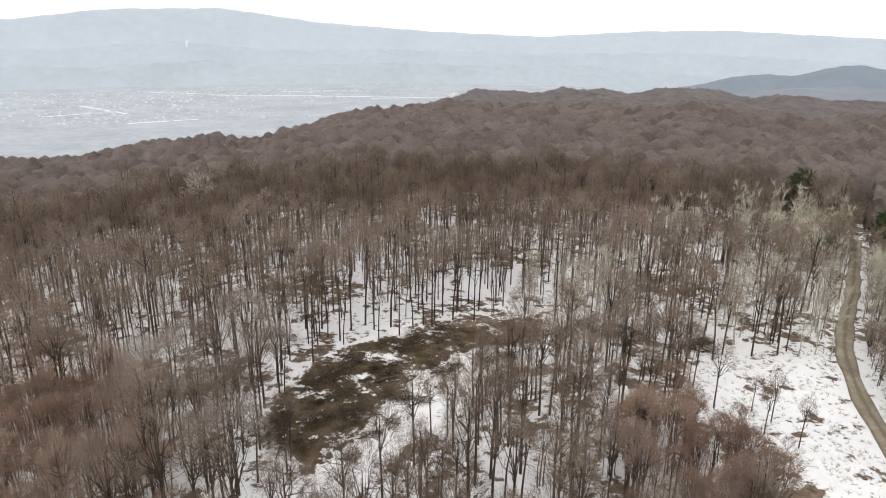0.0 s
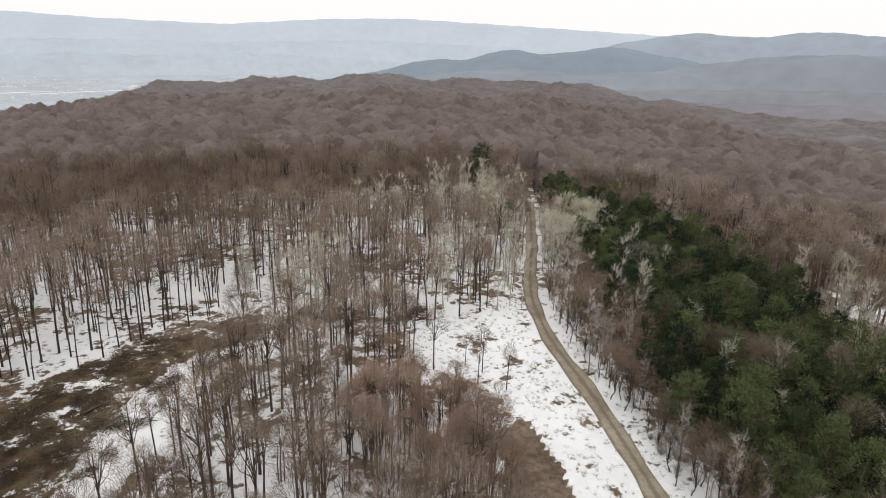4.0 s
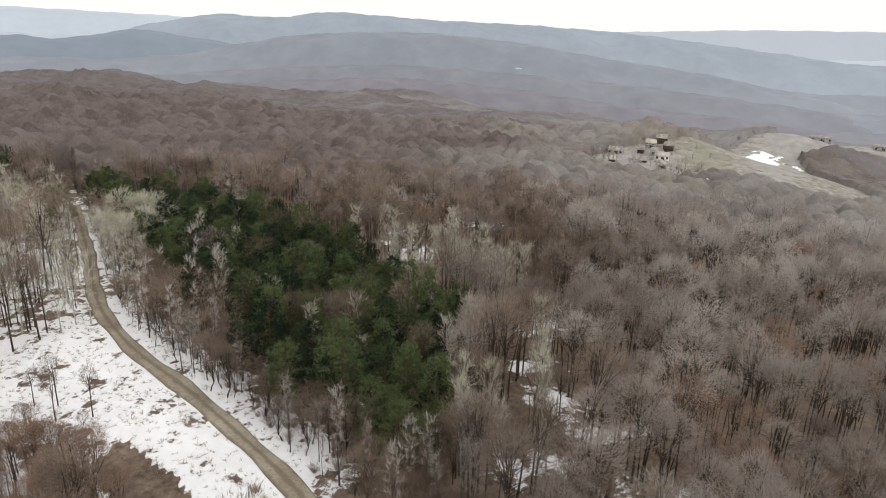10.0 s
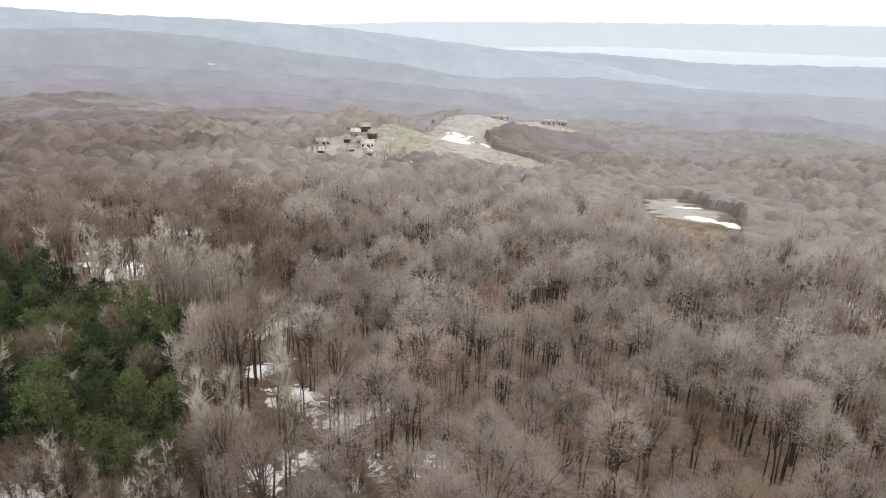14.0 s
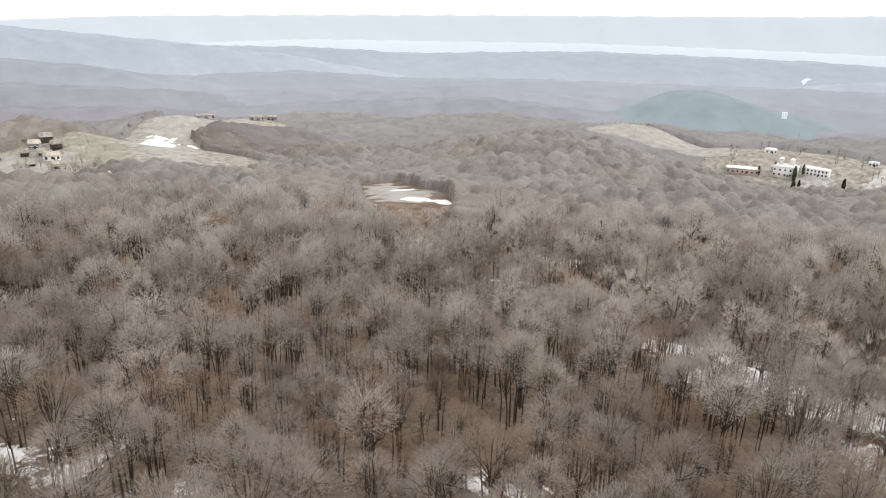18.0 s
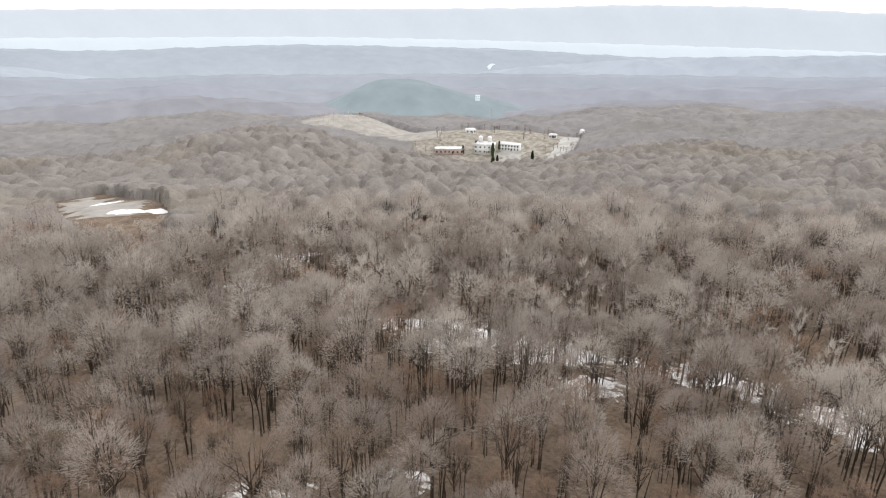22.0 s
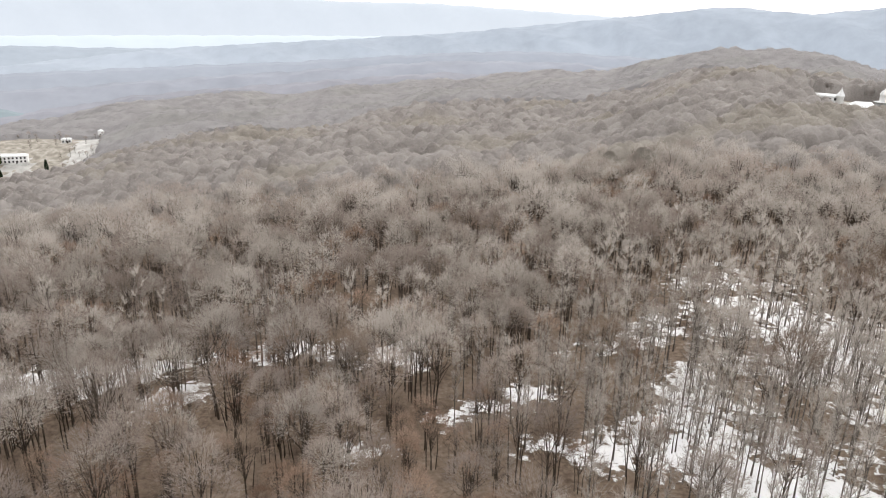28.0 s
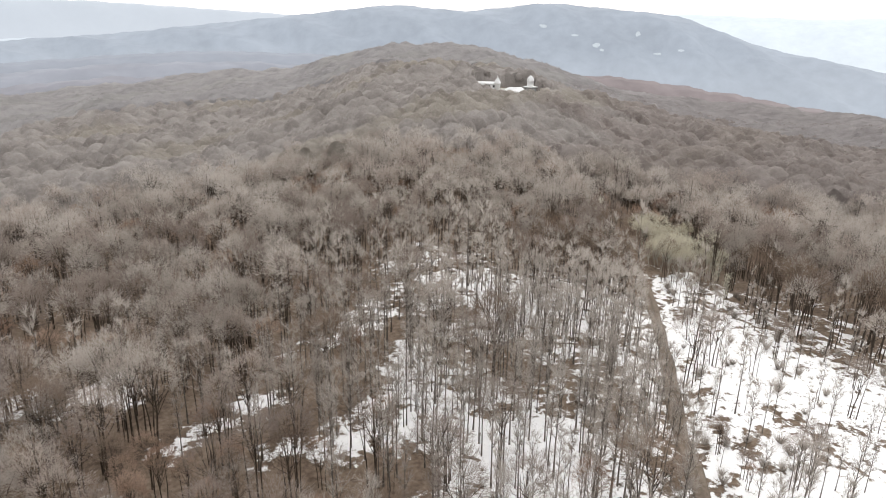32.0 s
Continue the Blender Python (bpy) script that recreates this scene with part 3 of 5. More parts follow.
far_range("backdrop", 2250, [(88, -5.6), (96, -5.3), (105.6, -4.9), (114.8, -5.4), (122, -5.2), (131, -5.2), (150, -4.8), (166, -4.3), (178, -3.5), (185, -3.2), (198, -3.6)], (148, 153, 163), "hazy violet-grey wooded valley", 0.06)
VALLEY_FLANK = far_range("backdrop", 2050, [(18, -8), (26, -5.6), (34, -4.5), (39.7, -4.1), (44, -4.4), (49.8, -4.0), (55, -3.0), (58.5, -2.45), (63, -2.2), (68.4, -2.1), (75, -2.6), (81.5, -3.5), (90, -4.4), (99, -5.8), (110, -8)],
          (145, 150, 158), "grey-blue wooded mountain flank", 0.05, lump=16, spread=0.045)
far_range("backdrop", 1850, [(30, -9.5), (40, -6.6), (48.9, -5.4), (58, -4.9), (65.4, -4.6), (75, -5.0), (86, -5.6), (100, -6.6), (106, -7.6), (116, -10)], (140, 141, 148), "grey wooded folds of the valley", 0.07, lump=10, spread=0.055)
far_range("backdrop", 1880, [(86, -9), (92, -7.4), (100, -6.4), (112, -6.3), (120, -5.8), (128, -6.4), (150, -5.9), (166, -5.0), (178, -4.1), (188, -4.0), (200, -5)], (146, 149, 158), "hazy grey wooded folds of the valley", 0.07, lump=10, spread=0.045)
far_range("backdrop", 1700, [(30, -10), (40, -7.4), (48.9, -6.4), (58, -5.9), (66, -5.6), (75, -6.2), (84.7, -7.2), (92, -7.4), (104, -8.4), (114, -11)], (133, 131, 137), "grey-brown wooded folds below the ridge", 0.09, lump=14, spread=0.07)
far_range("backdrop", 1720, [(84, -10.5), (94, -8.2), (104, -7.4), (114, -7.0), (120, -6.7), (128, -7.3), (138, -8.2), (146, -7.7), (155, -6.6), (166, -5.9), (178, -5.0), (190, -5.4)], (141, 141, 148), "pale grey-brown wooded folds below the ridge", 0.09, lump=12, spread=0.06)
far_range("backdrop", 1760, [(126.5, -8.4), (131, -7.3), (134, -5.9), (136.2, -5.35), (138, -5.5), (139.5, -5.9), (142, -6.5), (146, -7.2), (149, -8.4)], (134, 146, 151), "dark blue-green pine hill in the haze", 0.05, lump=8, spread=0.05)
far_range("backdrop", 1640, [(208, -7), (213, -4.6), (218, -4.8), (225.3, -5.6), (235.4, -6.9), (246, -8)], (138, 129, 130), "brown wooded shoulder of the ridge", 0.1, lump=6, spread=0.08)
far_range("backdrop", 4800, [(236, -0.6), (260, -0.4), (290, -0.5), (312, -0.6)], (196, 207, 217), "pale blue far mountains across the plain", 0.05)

# Snow and fields on the far slopes: haze added as a pale glow.
FAR_WHITE = haze_glow_material("hazed_snow", (184, 192, 199), 0.05, size=40)
FAR_FIELD = haze_glow_material("hazed_field", (187, 194, 199), 0.05, size=80)


def far_patch(slope, head, el, wide, deep, mat, label, seed, tilt=0.0):
    """A field or snow patch lying on a far slope, at a heading and a height in degrees seen from the ridge."""
    heads, rows = slope
    rng = np.random.RandomState(seed)

    def at(h, e):
        k = int(np.clip(np.searchsorted(heads, h), 1, len(heads) - 1))
        col = rows[:, k - 1] + (rows[:, k] - rows[:, k - 1]) * (h - heads[k - 1]) / (heads[k] - heads[k - 1])
        els = np.degrees(np.arctan2(col[:, 2] - 60, np.hypot(col[:, 0], col[:, 1])))
        j = int(np.clip(np.searchsorted(els, e), 1, len(els) - 1))
        f = np.clip((e - els[j - 1]) / (els[j] - els[j - 1]), 0, 1)
        p = col[j - 1] + (col[j] - col[j - 1]) * f
        return p * 0.996 + np.array([0, 0, 60]) * 0.004
    n = 14
    ring = []
    for a in np.arange(n) * 2 * math.pi / n:
        k = rng.uniform(0.6, 1.15)
        ring.append(at(head + wide * k * math.cos(a), el + deep * k * math.sin(a) + tilt * k * math.cos(a)))
    verts = np.array([at(head, el), *ring])
    tris = [(0, 1 + k, 1 + (k + 1) % n) for k in range(n)]
    tagged(new("far_patch", mesh_of("far_patch", verts, tris, [mat])), label, "field", kind="structure")


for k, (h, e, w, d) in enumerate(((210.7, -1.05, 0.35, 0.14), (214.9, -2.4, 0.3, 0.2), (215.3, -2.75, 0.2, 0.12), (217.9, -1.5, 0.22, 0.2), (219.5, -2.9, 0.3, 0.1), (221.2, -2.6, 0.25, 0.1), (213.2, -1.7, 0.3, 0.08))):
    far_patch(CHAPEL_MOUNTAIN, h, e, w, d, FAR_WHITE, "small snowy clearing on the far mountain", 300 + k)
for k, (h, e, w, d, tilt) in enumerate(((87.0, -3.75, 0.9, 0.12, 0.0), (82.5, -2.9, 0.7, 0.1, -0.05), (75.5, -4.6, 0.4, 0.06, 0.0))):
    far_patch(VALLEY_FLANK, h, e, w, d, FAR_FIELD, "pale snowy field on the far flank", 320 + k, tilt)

# ---------------------------------------------------------------- trees
def tube(pts, radii, sides):
    """A tapering limb along a few joints."""
    pts = np.asarray(pts, float)
    verts, tris = [], []
    for k, (p, r) in enumerate(zip(pts, radii)):
        d = pts[min(k + 1, len(pts) - 1)] - pts[max(k - 1, 0)]
        d /= np.linalg.norm(d) + 1e-9
        u = np.cross(d, [0.3, 0.9, 0.1])
        u /= np.linalg.norm(u) + 1e-9
        w = np.cross(d, u)
        a = np.arange(sides) * 2 * math.pi / sides
        verts.append(p + r * (np.cos(a)[:, None] * u + np.sin(a)[:, None] * w))
    for k in range(len(pts) - 1):
        for s in range(sides):
            a, b = k * sides + s, k * sides + (s + 1) % sides
            tris += [(a, b, b + sides), (a, b + sides, a + sides)]
    return np.concatenate(verts), np.array(tris)


def gather(pieces):
    verts, tris, n = [], [], 0
    for v, t in pieces:
        verts.append(v)
        tris.append(t + n)
        n += len(v)
    return np.concatenate(verts), np.concatenate(tris)


def slivers(base, way, length, width, rng):
    """Thin twigs: one long narrow triangle each."""
    n = len(base)
    side = np.cross(way, rng.normal(size=(n, 3)))
    side /= np.linalg.norm(side, axis=1)[:, None] + 1e-9
    w, tip = (width / 2)[:, None] * side, base + way * length[:, None]
    return np.stack([base - w, base + w, tip], 1).reshape(-1, 3), np.arange(3 * n).reshape(-1, 3)


def bare_tree(seed, high, bare, spread, limbs, twigs, twig_len, twig_wide, thick, rise=0.75, forks=3, sides=5, stems=1):
    """A leafless broad-leaved tree: wood (trunk and limbs) and a haze of fine twigs."""
    rng = np.random.RandomState(seed)
    wood, tips = [], []
    for stem in range(stems):
        lean = rng.normal(size=2) * high * (0.02 if stems == 1 else 0.1)
        hs = np.linspace(0, 0.9, 6) * high
        bend = rng.normal(size=(6, 2)).cumsum(0) * high * 0.006
        axis = np.stack([bend[:, 0] + lean[0] * hs / high, bend[:, 1] + lean[1] * hs / high, hs], -1)
        axis -= [axis[0, 0], axis[0, 1], 0.3]
        wood.append(tube(axis, thick * (1.15 - hs / high) * np.array([1.35, 1, 1, 1, 1, 0.8]), sides))
        for k in range(limbs):
            f = bare + (0.97 - bare) * ((k + rng.rand()) / limbs)
            root = np.array([np.interp(f * high, hs, axis[:, m]) for m in range(3)])
            az = k * 2.4 + rng.uniform(-0.5, 0.5) + stem
            shape = math.sin(math.pi * min(1, 0.22 + 0.72 * (1 - (f - bare) / (1 - bare))))
            reach = spread * (0.35 + 0.75 * shape) * rng.uniform(0.75, 1.2)
            up = rise * rng.uniform(0.7, 1.3) * (0.6 + 0.8 * f)
            way = np.array([math.cos(az), math.sin(az), up])
            way /= np.linalg.norm(way)
            mid, end = root + way * reach * 0.5 + rng.normal(size=3) * 0.12 * reach * 0.5, root + way * reach + [0, 0, 0.18 * reach]
            r = thick * (1.05 - f) * 0.55 + 0.02
            wood.append(tube([root, mid, end], [r, r * 0.65, r * 0.2], 3))
            tips += [(mid, end, reach)]
            for _ in range(forks):
                q = root + (end - root) * rng.uniform(0.3, 0.9)
                w2 = way + rng.normal(size=3) * 0.55 + [0, 0, 0.2]
                w2 /= np.linalg.norm(w2)
                e2 = q + w2 * reach * rng.uniform(0.35, 0.6)
                wood.append(tube([q, e2], [r * 0.45, r * 0.12], 3))
                tips.append((q, e2, reach))
    pick = rng.randint(0, len(tips), twigs)
    a, b = np.array([tips[k][0] for k in pick]), np.array([tips[k][1] for k in pick])
    root = a + (b - a) * rng.uniform(0.15, 1.0, (twigs, 1))
    way = (b - a) / (np.linalg.norm(b - a, axis=1)[:, None] + 1e-9) + rng.normal(size=(twigs, 3)) * 0.55 + [0, 0, 0.35]
    way /= np.linalg.norm(way, axis=1)[:, None]
    fine = slivers(root, way, twig_len * rng.uniform(0.5, 1.3, twigs), twig_wide * rng.uniform(0.6, 1.3, twigs), rng)
    return gather(wood), fine


def dome_tree(seed, high, wide, fork, limbs, twigs, twig_len, twig_wide, thick, sides=5, forks=2, stems=1):
    """A leafless tree with a rounded crown: stem forking into spreading limbs, twigs bristling out of a dome."""
    rng = np.random.RandomState(seed)
    hub = np.array([*(rng.normal(size=2) * 0.12 * wide), high * rng.uniform(0.69, 0.76)])
    radii = np.array([wide * rng.uniform(0.85, 1.15), wide * rng.uniform(0.85, 1.15), high * rng.uniform(0.23, 0.28)])
    bend = rng.normal(size=2) * 0.35
    stem = [(0, 0, -0.4), (bend[0] * 0.4, bend[1] * 0.2, fork * high * 0.5), (bend[0], bend[1], fork * high), (bend[0] * 0.6, bend[1] * 1.2, high * 0.8)]
    wood = [tube(stem, [thick * 1.3, thick, thick * 0.85, thick * 0.25], sides)]
    for k in range(1, stems):
        a, d = k * 2.2 + rng.uniform(-0.5, 0.5), rng.uniform(0.25, 0.5) * wide
        foot, side = np.array([math.cos(a), math.sin(a)]) * d * 0.8, np.array([math.cos(a + 0.4), math.sin(a + 0.4)]) * d * 1.35
        wood.append(tube([(*foot, -0.4), (*(foot * 1.05 + rng.normal(size=2) * 0.15), high * 0.32), (*side, high * rng.uniform(0.66, 0.8))], [thick * 0.95, thick * 0.75, thick * 0.2], max(3, sides - 1)))
    lobes = rng.uniform(0.68, 1.2, 9)
    for k in range(limbs):
        az, el = k * 2.4 + rng.uniform(-0.4, 0.4), math.asin(rng.uniform(-0.15, 0.95))
        way = np.array([math.cos(az) * math.cos(el), math.sin(az) * math.cos(el), math.sin(el)])
        end = hub + way * radii * 0.8
        root = np.array([bend[0], bend[1], high * rng.uniform(fork * 0.8, fork + 0.18)])
        mid = (root + end) / 2 + [0, 0, -0.25] + rng.normal(size=3) * 0.25
        r = thick * 0.5
        wood.append(tube([root, mid, end], [r, r * 0.6, r * 0.15], 3))
        for _ in range(forks):
            q = mid + (end - mid) * rng.uniform(0, 0.6)
            e2 = q + (way + rng.normal(size=3) * 0.5) * radii * rng.uniform(0.25, 0.45)
            wood.append(tube([q, e2], [r * 0.42, r * 0.1], 3))
    way = rng.normal(size=(twigs * 2, 3))
    way /= np.linalg.norm(way, axis=1)[:, None]
    way = way[way[:, 2] > -0.3][:twigs]
    lobe = lobes[(np.arctan2(way[:, 1], way[:, 0]) * 1.43 + way[:, 2] * 2 + 4).astype(int) % 9]
    base = hub + way * radii * (np.sqrt(rng.uniform(0.35, 1.0, len(way))) * lobe)[:, None]
    aim_ = way * [0.9, 0.9, 0.6] + rng.normal(size=way.shape) * 0.42 + [0, 0, 0.38]
    aim_ /= np.linalg.norm(aim_, axis=1)[:, None]
    n = len(way)
    return gather(wood), slivers(base, aim_, twig_len * rng.uniform(0.5, 1.3, n), twig_wide * rng.uniform(0.6, 1.3, n), rng)


def pine_shape(seed, high, spread, clumps, needles, needle_len, needle_wide):
    """A pine: straight trunk, whorled limbs, tufted needle clumps in a rounded uneven crown."""
    rng = np.random.RandomState(seed)
    hs = np.linspace(0, 0.96, 5) * high
    axis = np.stack([rng.normal(size=5) * 0.08, rng.normal(size=5) * 0.08, hs - 0.3], -1)
    wood, base, way, size = [tube(axis, 0.21 * (1.1 - hs / high), 5)], [], [], []
    for k in range(clumps):
        f = 0.2 + 0.8 * (k + rng.rand()) / clumps
        az = k * 2.4 + rng.uniform(-0.6, 0.6)
        reach = spread * (1.08 - f) ** 0.62 * rng.uniform(0.55, 1.2)
        root = np.array([0, 0, f * high * 0.96])
        end = root + [math.cos(az) * reach, math.sin(az) * reach, reach * 0.25 + 0.2]
        if k % 2 == 0:
            wood.append(tube([root, end], [0.07, 0.02], 3))
        b = end + rng.normal(size=(needles, 3)) * [0.36, 0.36, 0.2] * spread * 0.28
        w = rng.normal(size=(needles, 3)) + [math.cos(az) * 0.6, math.sin(az) * 0.6, 0.8]
        base.append(b)
        way.append(w / np.linalg.norm(w, axis=1)[:, None])
    base, way = np.concatenate(base), np.concatenate(way)
    n = len(base)
    return gather(wood), slivers(base, way, needle_len * rng.uniform(0.6, 1.3, n), needle_wide * rng.uniform(0.7, 1.3, n), rng)


def heart(rng, level, wide, tall, sides=6):
    """The close-twigged inside of a crown: a lumpy cushion."""
    v = []
    for el, n in ((-0.55, sides), (0.1, sides), (0.75, sides)):
        a = np.arange(n) * 2 * math.pi / n + el + rng.uniform(-0.25, 0.25, n)
        k = rng.uniform(0.78, 1.18, n)
        v += [(wide * math.cos(el) * math.cos(q) * s, wide * math.cos(el) * math.sin(q) * s, level + tall * math.sin(el) * s) for q, s in zip(a, k)]
    v.append((rng.uniform(-0.2, 0.2) * wide, rng.uniform(-0.2, 0.2) * wide, level + tall * 0.95))
    t = []
    for k in range(sides):
        a, b = k, (k + 1) % sides
        for low in (0, sides):
            t += [(low + a, low + b, low + sides + b), (low + a, low + sides + b, low + sides + a)]
        t.append((2 * sides + a, 2 * sides + b, 3 * sides))
    return np.array(v), np.array(t)


def stand(kind, label, category, group, shapes, bark, twig, spots, crown="crown"):
    """Trees of one kind, each a thing with a trunk and a crown; spots: x, y, turn, scale."""
    firsts = []
    for k, (wood, fine) in enumerate(shapes[:len(spots)]):
        root = thing(kind, label, category, group)
        part("trunk", mesh_of(kind + "_trunk", *wood, [bark], smooth=True), root)
        part(crown, mesh_of(kind + "_crown", *fine, [twig]), root)
        firsts.append(root)
    used = set()
    for n, (x, y, turn, size) in enumerate(spots):
        k = n % len(firsts)
        m = Matrix.Translation((x, y, seat(x, y))) @ Matrix.Rotation(turn, 4, "Z") @ Matrix.Scale(size, 4)
        if k in used:
            ob = firsts[k].copy()
            scene.collection.objects.link(ob)
            for child in firsts[k].children:
                c2 = child.copy()
                scene.collection.objects.link(c2)
                c2.parent = ob
            ob.matrix_basis = m
        else:
            firsts[k].matrix_basis = m
            used.add(k)


def thicket(name, label, category, shapes, mats, spots):
    """Countless trees in one object: templates set out by number arrays. spots: x, y, turn, scale, stretch."""
    spots = np.asarray(spots, float)
    z = land(spots[:, 0], spots[:, 1])
    verts, tris, slots, tints, n = [], [], [], [], 0
    tone = np.random.RandomState(len(spots)).uniform(-0.5, 0.5, len(spots))
    which = np.arange(len(spots)) % len(shapes)
    for k, layers in enumerate(shapes):
        s, zz, tn = spots[which == k], z[which == k], tone[which == k]
        if not len(s):
            continue
        c, sn = np.cos(s[:, 2])[:, None], np.sin(s[:, 2])[:, None]
        for slot, (v, t) in layers:
            x = (v[None, :, 0] * c - v[None, :, 1] * sn) * s[:, 3:4] + s[:, 0:1]
            y = (v[None, :, 0] * sn + v[None, :, 1] * c) * s[:, 3:4] + s[:, 1:2]
            h = v[None, :, 2] * s[:, 4:5] + zz[:, None]
            verts.append(np.stack([x, y, h], -1).reshape(-1, 3))
            tris.append((t[None] + (np.arange(len(s)) * len(v))[:, None, None]).reshape(-1, 3) + n)
            slots.append(np.full(len(s) * len(t), slot))
            tints.append(np.repeat(tn, len(v)))
            n += len(s) * len(v)
    ob = new(name, mesh_of(name, np.concatenate(verts), np.concatenate(tris), mats, np.concatenate(slots), dict(tint=np.concatenate(tints)), smooth=True))
    return tagged(ob, label, category, kind="stuff")


def scatter(step, seed, r0, r1, c0, c1):
    """Uneven planting: jittered grid points in a sector."""
    rng = np.random.RandomState(seed)
    g = np.arange(-r1, r1, step)
    x, y = np.meshgrid(g, g)
    x, y = x.ravel() + rng.uniform(-0.48, 0.48, x.size) * step, y.ravel() + rng.uniform(-0.48, 0.48, y.size) * step
    r, c = np.hypot(x, y), heading_of(x, y)
    keep = (r > r0) & (r < r1) & (c > c0) & (c < c1)
    return x[keep], y[keep], rng


def far_crown(seed, high, wide, twigs, length, width):
    """A tree seen from far: stem and a rounded brush of twig sprays."""
    rng = np.random.RandomState(seed)
    az, el = rng.uniform(0, 6.28, twigs), np.arcsin(rng.uniform(-0.25, 1, twigs))
    way = np.stack([np.cos(az) * np.cos(el), np.sin(az) * np.cos(el), np.sin(el)], -1)
    lobes = rng.uniform(0.8, 1.15, 7)[(az * 1.1).astype(int) % 7][:, None]
    base = np.array([0, 0, high * 0.62]) + way * [wide * 0.8, wide * 0.8, high * 0.27] * np.sqrt(rng.uniform(0.2, 1.0, (twigs, 1))) * lobes
    way = way * [0.9, 0.9, 0.6] + rng.normal(size=(twigs, 3)) * 0.42 + [0, 0, 0.35]
    way /= np.linalg.norm(way, axis=1)[:, None]
    brush = slivers(base, way, length * rng.uniform(0.6, 1.3, twigs), width * rng.uniform(0.7, 1.3, twigs), rng)
    stem = tube([(0, 0, -0.5), (0, 0, high * 0.66)], [0.24, 0.12], 3)
    return [(0, stem), (2, heart(rng, high * 0.54, wide * 0.84, high * 0.25)), (1, brush)]


NEAR, MIDDLE, EDGE = 122.0, 290.0, 1560.0

# near and middle wood: slim close-set beeches on the crest, wider oaks down the eastern side
x, y, rng = scatter(4.7, 11, 46, MIDDLE, -28, 240)
u, v, _ = scatter(5.25, 12, 46, MIDDLE, -28, 240)
cu = heading_of(x, y) + wave(x, y, 60, 41) * 4
slim_side = (cu < 46) | (cu > 187)
cv = heading_of(u, v) + wave(u, v, 60, 41) * 4
x, y = np.concatenate([x[slim_side], u[(cv >= 46) & (cv <= 187)]]), np.concatenate([y[slim_side], v[(cv >= 46) & (cv <= 187)]])
r, c = np.hypot(x, y), heading_of(x, y)
keep = ~openness(x, y)
in_pines = inside(PINEWOOD, x, y)
keep &= rng.rand(len(x)) > smoothstep(190, 200, c) * (r < 220) * 0.12
keep &= ~(inside(SOUTH_SNOW, x, y) & (rng.rand(len(x)) < 0.5))
keep &= ~in_pines | (rng.rand(len(x)) < 0.38)
keep &= ~inside(GROVE, x, y) & (~inside(YOUNG_EDGE, x, y) | (rng.rand(len(x)) < 0.85))
for px, py, wide in PALE_CLUMPS:
    keep &= (np.hypot(x - px, y - py) > wide) | (rng.rand(len(x)) < 0.35)
keep &= rng.rand(len(x)) > 0.32 * hollow(x, y)
x, y, r, c, in_pines = x[keep], y[keep], r[keep], c[keep], in_pines[keep]
dice = rng.rand(len(x))
edge = c + wave(x, y, 40, 43) * 5
tall = (edge < 46) & (dice < 0.9)
slim = (edge > 189) & (dice < 0.8 - 0.8 * smoothstep(150, 200, r))
verge = near_line(ROAD, x, y) < 19
slim |= (hollow(x, y) > 0.3) & (dice < 0.55) & (c > 84)
slim |= verge & (y > 0) & (x > np.interp(y, [q[1] for q in ROAD if q[1] > 8], [q[0] for q in ROAD if q[1] > 8]))
tall &= ~slim
verge = near_line(ROAD, x, y) < 15
pale_spots = np.zeros(len(x), bool)
for head, dist, wide in ((38, 150, 16), (44, 180, 17), (68, 108, 14), (73, 116, 13), (77, 94, 12), (70, 160, 24), (66, 185, 16), (30, 205, 16), (219, 212, 11), (222, 192, 10), (226, 175, 8), (20, 140, 15), (12, 128, 9), (36, 235, 20), (52, 150, 10)):
    px, py = polar(head, dist)
    pale_spots |= (np.hypot(x - px, y - py) < wide) & (dice < 0.66)
pale_spots |= in_pines & (dice < 0.3)
red = ~tall & ~slim & ~pale_spots & (wave(x, y, 60, 31) > 0.45) & (dice < 0.6)
red |= (np.hypot(x - 52, y - 76) < 16) & (dice < 0.95)
red |= (np.hypot(x + 38, y - 95) < 16) & (dice < 0.8)
kinds = np.where(pale_spots, 2, np.where(red, 3, np.where(slim, 4, np.where(tall, 0, 1))))
kinds = np.where((kinds == 1) & ((c + wave(x, y, 50, 45) * 8 < 84) | (rng.rand(len(x)) < 0.33)), 5, kinds)
kinds = np.where((kinds == 1) & (r < 125) & (c > 84) & (rng.rand(len(x)) < 0.85 - 0.5 * smoothstep(85, 125, r)), np.where(rng.rand(len(x)) < 0.35, 3, 5), kinds)
kinds = np.where((kinds == 5) & (c + wave(x, y, 50, 46) * 9 < 80) & (rng.rand(len(x)) < 0.72), 6, kinds)
kinds = np.where((kinds == 5) & (r < 112) & (c > 84) & (rng.rand(len(x)) < 0.22), 6, kinds)
kinds = np.where((kinds == 4) & (c > 211) & (r > 155) & (rng.rand(len(x)) < 0.75), 6, kinds)
kinds = np.where((kinds == 4) & (y > 0) & (near_line(ROAD, x, y) < 19) & (rng.rand(len(x)) < 0.7), 7, kinds)
turn, size = rng.uniform(0, 6.283, len(x)), rng.uniform(0.66, 1.2, len(x)) * (1 + 0.14 * wave(x, y, 22, 47))
size = np.where(kinds == 3, size * 0.8, size) * np.where(verge & (kinds == 4) & (y > 0), 0.7, 1.0) * np.where(inside(SOUTH_SNOW, x, y), 0.62, 1.0) * np.where(in_pines, 0.82, 1.0)

size = np.where(inside(YOUNG_EDGE, x, y), size * 0.6, size)
